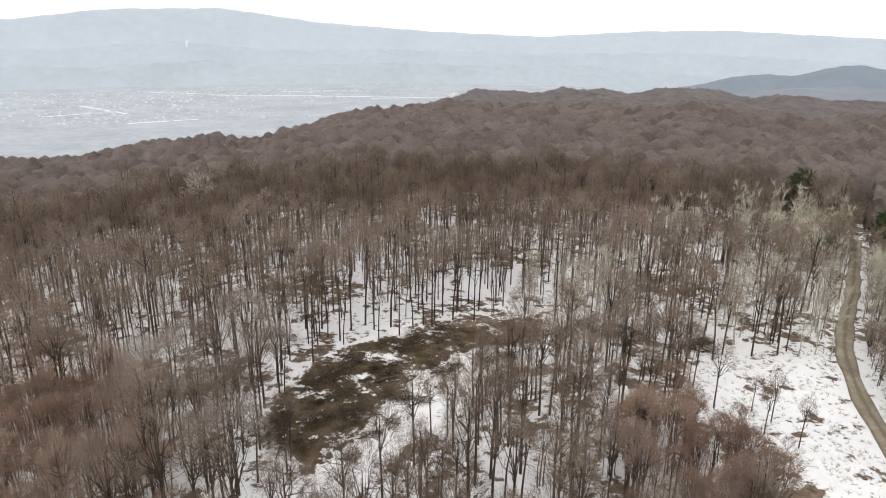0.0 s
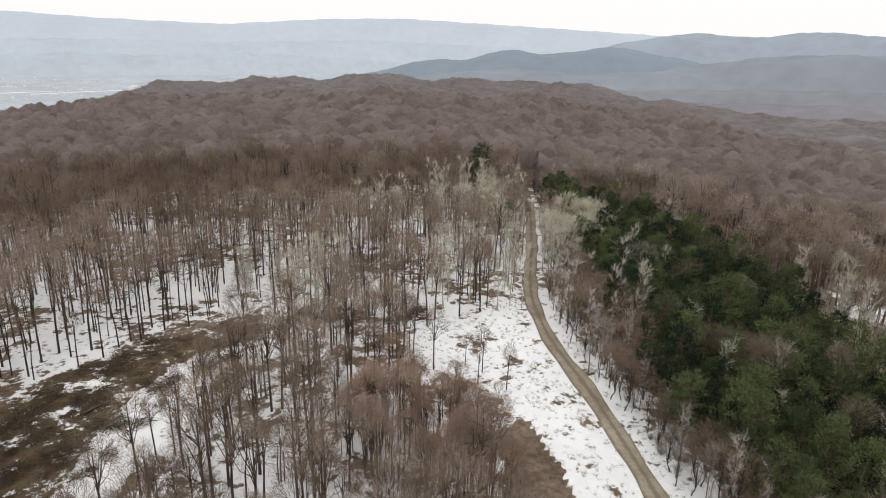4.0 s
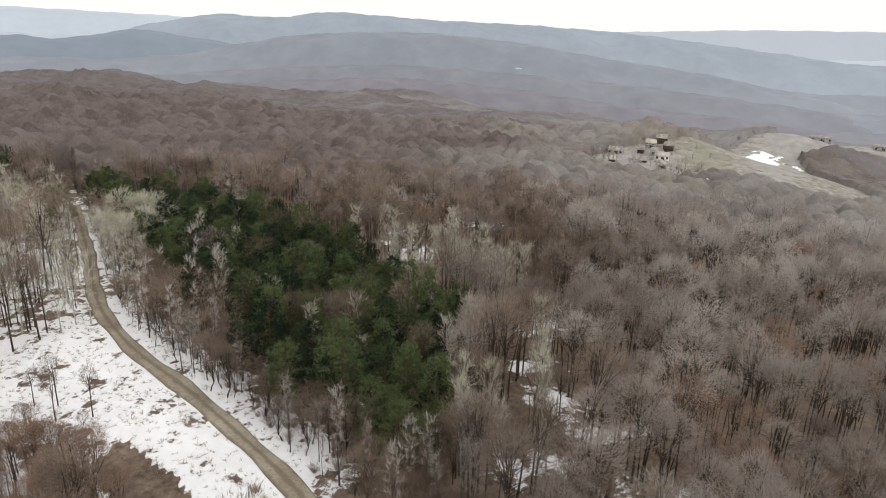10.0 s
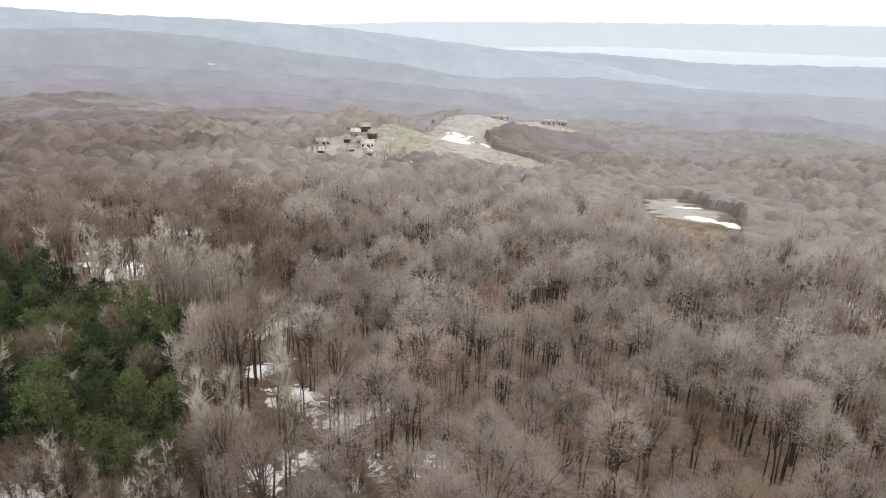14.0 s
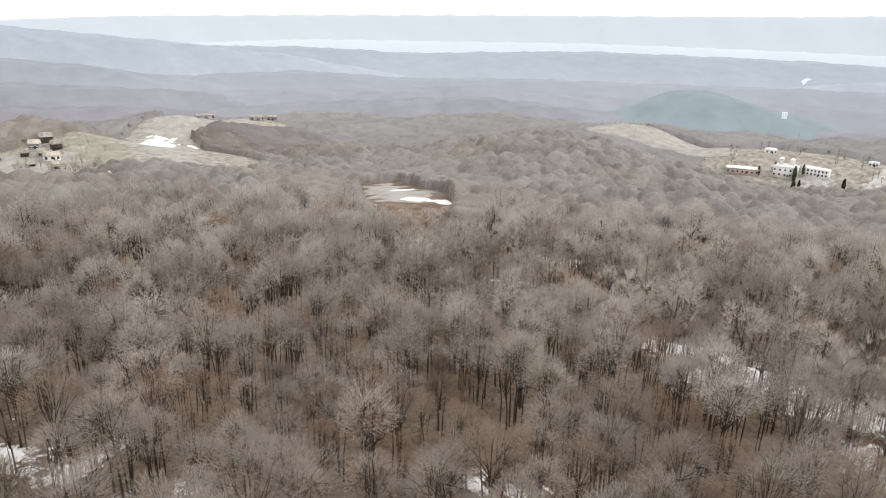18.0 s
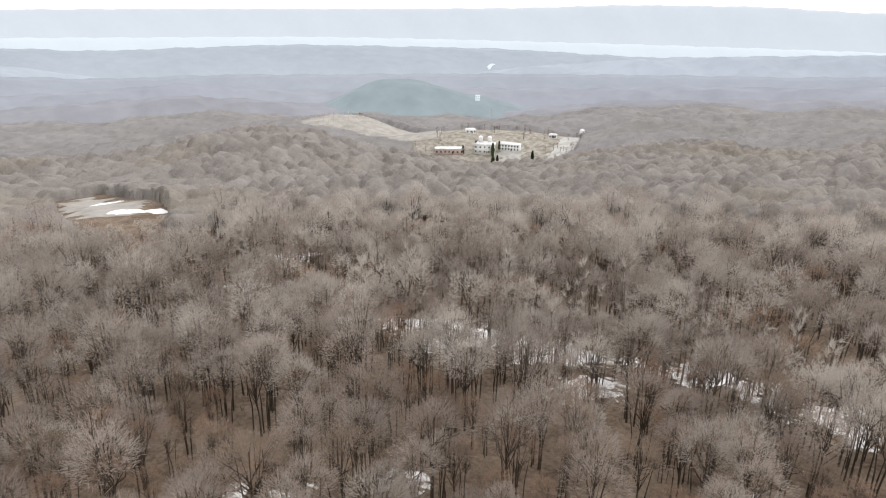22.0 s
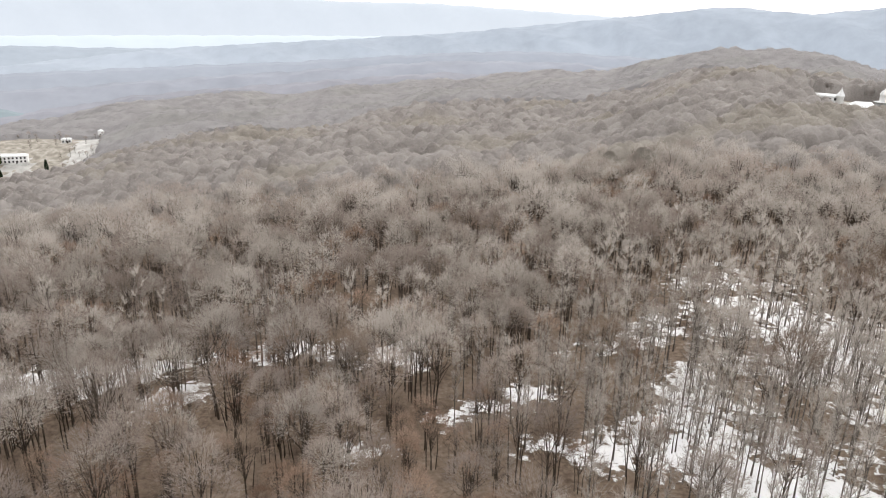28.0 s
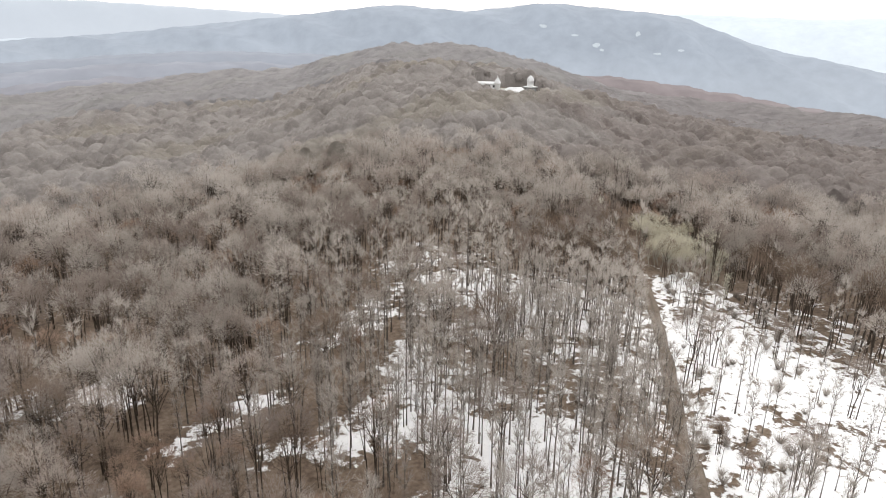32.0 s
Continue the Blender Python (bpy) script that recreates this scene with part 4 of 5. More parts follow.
size = np.where((c > 110.5) & (c < 121.5) & (r > 215), size * 0.55, size)

# dense young stand beside the snowfield, and scrub by the brush clearing
for cx_, cy_, rad_, step_, seed_, kind_ in ((49, 77, 14, 3.0, 71, 3), (47, 62, 8, 2.9, 88, 3), (-40, 97, 15, 3.4, 72, 3), (-26, 84, 9, 3.2, 73, 3), (-52, 112, 16, 3.8, 76, 3), (-42, 80, 12, 3.8, 77, 3), (64, -111, 15, 4.4, 78, 5), (36, -118, 14, 4.6, 79, 5), (96, -104, 12, 4.6, 80, 5), (-52, -92, 44, 5.4, 74, 4), (-88, -118, 30, 5.6, 75, 4), (-137, -160, 13, 3.3, 85, 8), (-134, -142, 11, 3.2, 86, 8), (134, 141, 9, 3.9, 89, 8), (146, 142, 8, 3.9, 90, 8), (121, 155, 9, 5.4, 91, 8), (131, 170, 10, 5.4, 92, 8), (143, 183, 9, 5.4, 93, 8)):
    qx, qy, rq = scatter(step_, seed_, 50, 260, -40, 238)
    ok = (np.hypot(qx - cx_, qy - cy_) < rad_ * rq.uniform(0.7, 1.0, len(qx))) & ~openness(qx, qy) & ~inside(YOUNG_EDGE, qx, qy)
    n_ = int(ok.sum())
    x, y, r = np.concatenate([x, qx[ok]]), np.concatenate([y, qy[ok]]), np.concatenate([r, np.hypot(qx[ok], qy[ok])])
    kinds, turn, size = np.concatenate([kinds, np.full(n_, kind_)]), np.concatenate([turn, rq.uniform(0, 6.28, n_)]), np.concatenate([size, rq.uniform(0.55, 0.85, n_) * (1.25 if kind_ == 4 else 1.45 if kind_ == 8 and qy[ok].mean() > 0 else 1)])

# small grey trees crowding the verge between the road and the pines
qx, qy, rq = scatter(3.2, 81, 50, 215, 20, 75)
gap_ = near_line(ROAD, qx, qy)
lane = np.array([q for q in ROAD if q[1] > 8])
ok = (gap_ > 3.6) & (gap_ < 21) & (qx > np.interp(qy, lane[:, 1], lane[:, 0])) & ~inside(PINEWOOD, qx, qy) & (rq.rand(len(qx)) < 0.8)
n_ = int(ok.sum())
x, y, r = np.concatenate([x, qx[ok]]), np.concatenate([y, qy[ok]]), np.concatenate([r, np.hypot(qx[ok], qy[ok])])
kinds, turn, size = np.concatenate([kinds, np.where(rq.rand(n_) < 0.75, 7, 4)]), np.concatenate([turn, rq.uniform(0, 6.28, n_)]), np.concatenate([size, rq.uniform(0.55, 1.0, n_)])

SPECS = {
    0: ("beech_tree", "slim leafless beech tree with a dark straight trunk", BARK, TWIG_DARK),
    1: ("oak_tree", "leafless oak tree with a rounded grey-brown crown", BARK, TWIG),
    2: ("poplar_tree", "pale leafless poplar tree with upswept whitish branches", BARK_PALE, TWIG_PALE),
    3: ("hornbeam_tree", "young leafless hornbeam with dense reddish-brown twigs", BARK, TWIG_RED),
    6: ("sessile_oak_tree", "leafless oak tree with a dark brown rounded crown", BARK, TWIG_DARK),
    5: ("turkey_oak_tree", "leafless oak tree with a dun-brown rounded crown", BARK, TWIG_MID),
    7: ("field_maple", "low many-branched grey field maple leafless beside the road", BARK, TWIG_DARK),
    8: ("aspen_tree", "pale grey-green leafless aspen with a rounded crown", BARK_PALE, TWIG_ASPEN),
    4: ("ash_tree", "slim leafless ash tree with grey-brown branches, standing in snow", BARK_GREY, TWIG),
}


def shape_of(k, s, fine, deep=False):
    """One tree of kind k; fine for those the camera passes, coarse for the deep wood."""
    if k == 0:
        a = (16.2 + s * 0.7, 2.35 + 0.13 * s, 0.5)
        return dome_tree(100 + s, *a, 11, 1000, 0.9, 0.045, 0.16) if fine else dome_tree(140 + s, *a, 5, 330, 1.1, 0.11, 0.16, sides=3, forks=0)
    if k in (1, 5, 6):
        s += k
        a = (14.0 + (s % 6) * 0.6, 3.15 + 0.22 * (s % 6), 0.42)
        return dome_tree(200 + s, *a, 16, 1750, 0.9, 0.05, 0.14, stems=3) if fine else dome_tree(240 + s, *a, 5 if deep else 7, 380 if deep else 640, 1.0, 0.15 if deep else 0.1, 0.15, sides=3, forks=0, stems=3)
    if k == 2:
        a = (13.0 + s * 0.7, 0.22, 2.5)
        return bare_tree(300 + s, *a, 16, 800, 1.4, 0.042, 0.12, rise=1.8) if fine else bare_tree(340 + s, *a, 7, 180, 1.8, 0.12, 0.12, rise=1.7, forks=1, sides=3)
    if k == 3:
        a = (12.4 + s * 0.5, 2.6 + 0.2 * s, 0.38)
        return dome_tree(400 + s, *a, 14, 1200, 0.85, 0.046, 0.11, stems=3) if fine else dome_tree(440 + s, *a, 6, 420, 1.0, 0.1, 0.12, sides=3, forks=0, stems=3)
    if k == 7:
        a = (7.5 + s * 0.9, 2.2 + 0.2 * s, 0.14)
        return dome_tree(500 + s, *a, 15, 700, 1.0, 0.045, 0.09, forks=3) if fine else dome_tree(520 + s, *a, 8, 190, 1.2, 0.13, 0.1, sides=3, forks=1)
    if k == 8:
        a = (11.0 + s * 0.7, 3.0 + 0.2 * s, 0.22)
        return dome_tree(540 + s, *a, 16, 1100, 1.1, 0.05, 0.12, forks=3) if fine else dome_tree(560 + s, *a, 8, 420, 1.3, 0.13, 0.12, sides=3, forks=1)
    a = (14.5 + s * 0.8, 0.38, 1.75)
    return bare_tree(460 + s, *a, 16, 640, 1.2, 0.036, 0.11, rise=1.7) if fine else bare_tree(480 + s, *a, 6, 220, 1.6, 0.09, 0.12, rise=1.6, forks=1, sides=3)


MID_MATS = [TWIG_ASPEN, BARK, TWIG, BARK_PALE, TWIG_PALE, TWIG_RED, TWIG_DARK, BARK_GREY, TWIG_MID]
MID_NAMES = (("beech_wood", "dense stand of leafless beech trees over snow"), ("oak_wood", "dense leafless oak wood, grey-brown"), ("poplar_grove", "grove of pale leafless poplars"), ("hornbeam_thicket", "thicket of reddish leafless hornbeams"), ("ash_wood", "open stand of slim leafless ash trees over snow"), ("turkey_oak_wood", "dense leafless dun-brown oak wood"), ("sessile_oak_wood", "dense leafless dark brown oak wood"), ("field_maple_thicket", "thicket of low grey leafless maples over snow"), ("aspen_grove", "grove of pale grey-green leafless aspens"))
for k, (kind, label, bark, twig) in SPECS.items():
    idx = np.where(kinds == k)[0]
    idx = idx[np.argsort(r[idx])]
    lead = idx[r[idx] < (200 if k in (2, 8) else NEAR)][:330]
    stand(kind, label, "tree", kind.replace("_tree", "") + " trees on the ridge", [shape_of(k, s, True) for s in range(4)], bark, twig, [(x[i], y[i], turn[i], size[i]) for i in lead])
    idx = np.setdiff1d(idx, lead)
    for deep in (False, True):
        some = idx[(r[idx] > 205) == deep]
        if len(some):
            shapes = [[(MID_MATS.index(bark), wood), (MID_MATS.index(twig), fine)] for wood, fine in (shape_of(k, s, False, deep) for s in range(6))]
            thicket(MID_NAMES[k][0], MID_NAMES[k][1], "woodland", shapes, MID_MATS, np.stack([x[some], y[some], turn[some], size[some], size[some]], -1))

# pines
px, py, rng = scatter(4.6, 17, 60, 300, 20, 90)
keep = inside(PINEWOOD, px, py) & (rng.rand(len(px)) < 0.84) & (near_line(ROAD, px, py) > 5)
spots = [(a, b, rng.uniform(0, 6.28), rng.uniform(0.75, 1.2)) for a, b in zip(px[keep], py[keep])]
for head, dist, tall_ in ((36.8, 262, 1.7), (36.3, 268, 1.4), (39.6, 222, 1.1), (40.1, 228, 1.2), (39.2, 232, 1.0), (42.6, 250, 1.2), (43.4, 254, 1.2), (42.2, 243, 1.1), (65.7, 150, 1.05), (71.3, 128, 1.05), (69.8, 119, 1.05)):
    spots.append((*polar(head, dist), 1.0, tall_))
pines = [pine_shape(500 + s, 11.5 + s * 0.6, 3.8, 54, 24, 0.62, 0.19) for s in range(4)]
spots.sort(key=lambda q: math.hypot(q[0], q[1]))
stand("pine_tree", "dense dark green pine tree with a rounded uneven crown", "tree", "pines beside the road", pines, BARK_PINE, NEEDLES, spots[:300])
if len(spots) > 300:
    thicket("pine_wood", "deeper rows of the dark green pine wood", "woodland", [[(0, wood), (1, fine)] for wood, fine in pines], [BARK_PINE, NEEDLES], [(*q, q[3]) for q in spots[300:]])


def crown_at(i, j, step, seed):
    """The tree of one cell of an uneven planting: place, height and tone, by hashing the cell."""
    def draw(k):
        q = np.sin(i * 127.1 + j * 311.7 + k * 74.7 + seed) * 43758.5453
        return q - np.floor(q)
    return (i + 0.12 + 0.76 * draw(1)) * step, (j + 0.12 + 0.76 * draw(2)) * step, draw(3), draw(4)


def far_open(x, y):
    """Bare ground among the far woods."""
    c, r = heading_of(x, y), np.hypot(x, y)
    open_ = (near_line(ROAD, x, y) < 3.5) & (r < 335) & (y > 0)
    for poly in (MEADOW, PIT, YARD, ORCHARD, HILLTOP):
        open_ |= inside(poly, x, y)
    return (open_ & ~inside(BELT, x, y)) | ((c > 93) & (c < 106) & (r > 690) & (r < 800) & ~inside(BELT, x, y))


def far_height(x, y):
    """How tall the wood stands: lower round the clearings."""
    tall_ = 1 + 0.16 * wave(x, y, 60, 48)
    for poly in (MEADOW, YARD, ORCHARD):
        tall_ = tall_ * (0.5 + 0.5 * smoothstep(6, 45, near_line(poly + poly[:1], x, y)))
    tall_ = np.where(inside(BELT, x, y), tall_ * 0.7, tall_)
    return tall_ * (0.45 + 0.55 * smoothstep(10, 60, near_line(PIT + PIT[:1], x, y)))


def brown_wood(x, y):
    """1 in the brown beech woods, 0 in the greyer oak woods."""
    c = heading_of(x, y)
    return np.maximum(smoothstep(88, 62, c + wave(x, y, 140, 51) * 10), 0.5 * smoothstep(210, 219, c + wave(x, y, 90, 52) * 4))


def canopy(name, label, r0, r1, ratio, turn_step, step, high, mat, steep=0.4):
    """A closed wood from above: crown beside crown, each a dome of its own height and tone."""
    rings = r0 * ratio ** np.arange(int(math.log(r1 / r0) / math.log(ratio)) + 1)
    heads = np.arange(-30, 241, turn_step)
    rng = np.random.RandomState(int(r0))
    cc, rr = np.meshgrid(np.radians(heads), rings)
    cc = cc + rng.uniform(-0.3, 0.3, cc.shape) * math.radians(turn_step)
    rr = rr * (1 + rng.uniform(-0.3, 0.3, rr.shape) * (ratio - 1))
    x, y = rr * np.sin(cc), rr * np.cos(cc)
    top, tone = np.full(x.shape, 0.42 * high), np.zeros(x.shape)
    ci, cj = np.floor(x / step), np.floor(y / step)
    for di in (-1, 0, 1):
        for dj in (-1, 0, 1):
            px_, py_, tall_, hue = crown_at(ci + di, cj + dj, step, r0)
            d2 = ((x - px_) ** 2 + (y - py_) ** 2) / (step * (0.55 + 0.25 * hue)) ** 2
            h = high * (1 - steep / 2 + steep * tall_) * (1 - steep * d2)
            tone = np.where(h > top, hue - 0.5, tone)
            top = np.maximum(top, h)
    top = (top + rng.normal(size=top.shape) * 0.2) * far_height(x, y)
    bare = far_open(x, y)
    bare[0], bare[-1] = True, True
    z = land(x, y) + np.where(bare, -0.6, top)
    n, m = len(heads), len(rings)
    i, j = np.meshgrid(np.arange(n - 1), np.arange(m - 1))
    a = j * n + i
    tris = np.concatenate([np.stack([a, a + 1, a + n + 1], -1).reshape(-1, 3), np.stack([a, a + n + 1, a + n], -1).reshape(-1, 3)])
    tris = tris[~bare.ravel()[tris].all(1)]
    brown = np.where(inside(BELT, x, y), 0.75, brown_wood(x, y))
    olive = smoothstep(0.35, 0.9, wave(x, y, 120, 53)) * (1 - brown_wood(x, y))
    ob = new(name, mesh_of(name, np.stack([x, y, z], -1), tris, [mat], attrs=dict(tint=tone.ravel(), brown=brown.ravel(), olive=olive.ravel()), smooth=True))
    tagged(ob, label, "woodland", kind="stuff")


def sprays(name, label, r0, r1, edge, step, high, forms, mats, share=1.0):
    """Twig tops standing out of a canopy, one brush a tree."""
    g = np.arange(-int(r1 / step) - 2, int(r1 / step) + 2)
    i, j = [q.ravel().astype(float) for q in np.meshgrid(g, g)]
    px_, py_, tall_, hue = crown_at(i, j, step, edge)
    r, c = np.hypot(px_, py_), heading_of(px_, py_)
    rng = np.random.RandomState(int(r0) + 5)
    keep = (r > r0) & (r < r1) & (c > -28) & (c < 239) & (rng.rand(len(r)) < share) & ~far_open(px_, py_)
    px_, py_, tall_, hue = px_[keep], py_[keep], tall_[keep], hue[keep]
    wide = step * (0.55 + 0.25 * hue) / 5.0
    up = high * (0.82 + 0.36 * tall_) * far_height(px_, py_) / 13.0
    spots = np.stack([px_, py_, rng.uniform(0, 6.28, len(px_)), wide, up], -1)
    shade = brown_wood(px_, py_) > rng.uniform(0.2, 0.8, len(px_))
    for some, mat in ((shade, mats[0]), (~shade, mats[1])):
        thicket(name, label, "woodland", forms, [BARK, mat], spots[some])


def tuft(seed, twigs, length, width):
    """The upper twigs of one rounded crown 13 m high and 5 m in radius."""
    rng = np.random.RandomState(seed)
    az, out = rng.uniform(0, 6.28, twigs), np.sqrt(rng.uniform(0, 0.9, twigs))
    base = np.stack([np.cos(az) * out * 5, np.sin(az) * out * 5, 13 * (1 - 0.32 * out ** 2) - 0.6], -1)
    way = np.stack([np.cos(az) * out * 0.8, np.sin(az) * out * 0.8, np.full(twigs, 0.75)], -1) + rng.normal(size=(twigs, 3)) * 0.3
    way /= np.linalg.norm(way, axis=1)[:, None]
    return slivers(base, way, length * rng.uniform(0.5, 1.2, twigs), width * rng.uniform(0.6, 1.3, twigs), rng)


canopy("far_wood", "leafless wood of rounded crowns rolling down from the ridge", MIDDLE - 8, 640, 1.0038, 0.2, 7.6, 13.0, CANOPY, 0.32)
canopy("far_wood", "hazy leafless wood rolling away over the far hills", 630, EDGE, 1.0056, 0.28, 7.6, 13.0, CANOPY_HAZED, 0.2)
sprays("wood_tops", "bare twig tops of the leafless wood", MIDDLE - 4, 450, MIDDLE - 8, 7.6, 13.0, [[(1, tuft(700 + s, 90, 1.25, 0.17))] for s in range(8)], (TWIG_MASS_DARK, TWIG_MASS))
sprays("wood_tops", "bare twig tops of the leafless wood", 450, 640, MIDDLE - 8, 7.6, 13.0, [[(1, tuft(710 + s, 40, 1.3, 0.27))] for s in range(8)], (TWIG_MASS_DARK, TWIG_MASS))
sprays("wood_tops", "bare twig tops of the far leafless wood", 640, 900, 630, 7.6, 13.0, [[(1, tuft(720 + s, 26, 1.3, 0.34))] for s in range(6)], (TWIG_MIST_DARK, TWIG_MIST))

# stems and full crowns along the edges of the far clearings
shapes = [far_crown(740 + s, 13.0 + s * 0.6, 3.9, 62, 1.2, 0.31) for s in range(6)]
fx, fy, rng = scatter(5.6, 23, MIDDLE, 760, 60, 240)
fringe = np.zeros(len(fx), bool)
for poly in (MEADOW, PIT, YARD, ORCHARD, HILLTOP):
    fringe |= near_line(poly + poly[:1], fx, fy) < 9
fringe &= ~far_open(fx, fy) & (rng.rand(len(fx)) < 0.8)
fx, fy = fx[fringe], fy[fringe]
fs = far_height(fx, fy) * rng.uniform(0.7, 1.0, len(fx))
thicket("wood_edge", "leafless grey-brown trees along the edge of a far clearing", "woodland", shapes, [BARK_GREY, TWIG_MASS, HEART_PALE], np.stack([fx, fy, rng.uniform(0, 6.28, len(fx)), fs, fs], -1))

# the wood goes on below the drone
gx, gy, rng = scatter(5.4, 95, 9, 46.5, -60, 300)
keep = ~openness(gx, gy)
gx, gy = gx[keep], gy[keep]
gs = rng.uniform(0.7, 1.1, len(gx))
thicket("ridge_wood", "leafless oak wood on the crest beside the road", "woodland", [[(0, wood), (1, fine)] for wood, fine in (shape_of(5, s, False) for s in range(4))], [BARK, TWIG_MID], np.stack([gx, gy, rng.uniform(0, 6.28, len(gx)), gs, gs], -1))

# the unseen side of the ridge carries the same wood
bx, by, rng = scatter(13.0, 29, 110, 520, 243, 300)
cx, cy, _ = scatter(13.0, 30, 110, 520, -60, -30)
bx, by = np.concatenate([bx, cx]), np.concatenate([by, cy])
keep = ~openness(bx, by)
bx, by = bx[keep], by[keep]
thicket("far_wood", "leafless brown wood on the back of the ridge", "woodland", shapes, [BARK, TWIG_MASS_DARK, HEART_DARK], np.stack([bx, by, rng.uniform(0, 6.28, len(bx)), rng.uniform(0.9, 1.5, len(bx)), rng.uniform(0.8, 1.2, len(bx))], -1))

# ---------------------------------------------------------------- buildings and yards
def block(x0, x1, y0, y1, z0, z1):
    """A box as corner and triangle arrays."""
    v = np.array([(x, y, z) for z in (z0, z1) for y in (y0, y1) for x in (x0, x1)], float)
    t = np.array([(0, 2, 1), (1, 2, 3), (4, 5, 6), (5, 7, 6), (0, 1, 4), (1, 5, 4), (2, 6, 3), (3, 6, 7), (0, 4, 2), (2, 4, 6), (1, 3, 5), (3, 7, 5)])
    return v, t


def hip(x0, x1, y0, y1, z0, z1, ridge=0.5, thick=0.25):
    """A hipped roof with a thick eave; ridge is the ridge's share of the length."""
    v, t = block(x0, x1, y0, y1, z0, z0 + thick)
    mx, my, h = (x0 + x1) / 2, (y0 + y1) / 2, (x1 - x0) / 2 * ridge
    top = np.array([(mx - h, my, z1), (mx + h, my, z1)])
    extra = np.array([(4, 5, 9), (4, 9, 8), (7, 6, 8), (7, 8, 9), (6, 4, 8), (5, 7, 9)])
    return np.concatenate([v, top]), np.concatenate([t, extra])


def round_body(profile, sides=12):
    """A turned shape from radius and height pairs."""
    v, t = [], []
    for r, z in profile:
        v += [(r * math.cos(k * 2 * math.pi / sides), r * math.sin(k * 2 * math.pi / sides), z) for k in range(sides)]
    for j in range(len(profile) - 1):
        for k in range(sides):
            a, b = j * sides + k, j * sides + (k + 1) % sides
            t += [(a, b, b + sides), (a, b + sides, a + sides)]
    return np.array(v), np.array(t)


def windows(root, y, xs, z, w=1.1, h=1.4, face=-1):
    for q in xs:
        frame_ob = part("window", mesh_of("window", *gather([block(q - w / 2 - 0.12, q + w / 2 + 0.12, y + min(0, face * 0.12), y + max(0, face * 0.12), z - 0.12, z + h + 0.12)]), [TIMBER]), root)
        part("pane", mesh_of("pane", *block(q - w / 2, q + w / 2, y + min(face * 0.12, face * 0.16), y + max(face * 0.12, face * 0.16), z, z + h), [PANE]), frame_ob)


def facing(x, y):
    """The turn by which a thing's -y side looks at the ridge."""
    return math.degrees(math.atan2(-x, y)) 


def house(name, label, x, y, w, d, h, roof_h, wall, roof, eave=0.7, storeys=1, ridge=0.5, turn=0.0, group="", door=True, sunk=1.5, n=3):
    root = thing(name, label, "house", group, (x, y, seat(x, y)), facing(x, y) + turn)
    part("wall", mesh_of("wall", *block(-w / 2, w / 2, -d / 2, d / 2, -sunk, h), [wall]), root)
    part("roof", mesh_of("roof", *hip(-w / 2 - eave, w / 2 + eave, -d / 2 - eave, d / 2 + eave, h, h + roof_h, ridge), [roof]), root)
    for s in range(storeys):
        windows(root, -d / 2, np.linspace(-w / 2 + 1.4, w / 2 - 1.4, n), 0.9 + s * (h / storeys), h=min(1.4, h / storeys - 1.3))
    if door:
        part("door", mesh_of("door", *block(w * 0.12 - 0.5, w * 0.12 + 0.5, -d / 2 - 0.08, -d / 2, -0.1, 2.0), [TIMBER]), root)
    return root


def surface(name, poly, mat, label, category, lift=0.12, step=2.5, ragged=3.0):
    """A patch of bare ground laid over the slope, with a ragged edge."""
    p = np.array(poly, float)
    gx, gy = np.meshgrid(np.arange(p[:, 0].min() - step, p[:, 0].max() + step, step), np.arange(p[:, 1].min() - step, p[:, 1].max() + step, step))
    n, m = gx.shape[1], gx.shape[0]
    wob = wave(gx, gy, 13, 61) * ragged
    ok = inside(poly, gx + wob, gy + wave(gx, gy, 17, 62) * ragged)
    z = land(gx, gy) + np.where(ok, lift, -0.6)
    j, i = np.where(ok[:-1, :-1] | ok[1:, :-1] | ok[:-1, 1:] | ok[1:, 1:])
    a = j * n + i
    tris = np.concatenate([np.stack([a, a + 1, a + n + 1], -1), np.stack([a, a + n + 1, a + n], -1)])
    ob = new(name, mesh_of(name, np.stack([gx, gy, z], -1).reshape(-1, 3), tris, [mat], smooth=True))
    return tagged(ob, label, category, kind="structure")


# hill farm on the meadow knoll
for k, (hx, hy, w, d, h, st, t) in enumerate(((556, 27, 9, 7, 4.8, 2, 4), (547, 34, 8, 6, 4.4, 2, -16), (543, 21, 7, 6, 4.6, 2, 18), (534, 30, 6, 5, 3.6, 1, 8), (527, 24, 11, 7, 3.6, 1, 3), (538, 40, 5, 5, 3.0, 1, -10), (515, 36, 6, 5, 2.8, 1, 20), (506, 22, 5, 4, 2.6, 1, -12), (533, 58, 12, 6, 3.0, 1, -8), (498, 80, 7, 5, 2.8, 1, 12), (497, 56, 5, 4, 2.6, 1, 0))):
    house("chalet", "dark timber chalet with a weathered roof on the knoll", hx, hy, w * 0.9, d * 0.9, h * 0.75, 3.0, (TIMBER, STONE, TIMBER, STONE, PLASTER)[k % 5], (ROOF_BROWN, ROOF_STRAW, ROOF_BROWN)[k % 3], 0.3, st, 0.92, turn=t, group="chalets on the meadow knoll", sunk=4)
for hx, hy, w in ((676, -98, 16), (698, -150, 13), (704, -166, 9)):
    house("barn", "low stone barn on the bare hilltop", hx, hy, w, 7, 3.2, 1.8, STONE, ROOF_BROWN, 0.4, ridge=0.9, turn=14, group="barns on the hilltop", sunk=3)
house("hut", "small white hut among the oaks", 372, -5, 4, 4, 9.0, 1.5, PLASTER, ROOF_SNOW, 0.4, storeys=1, sunk=2, n=1)
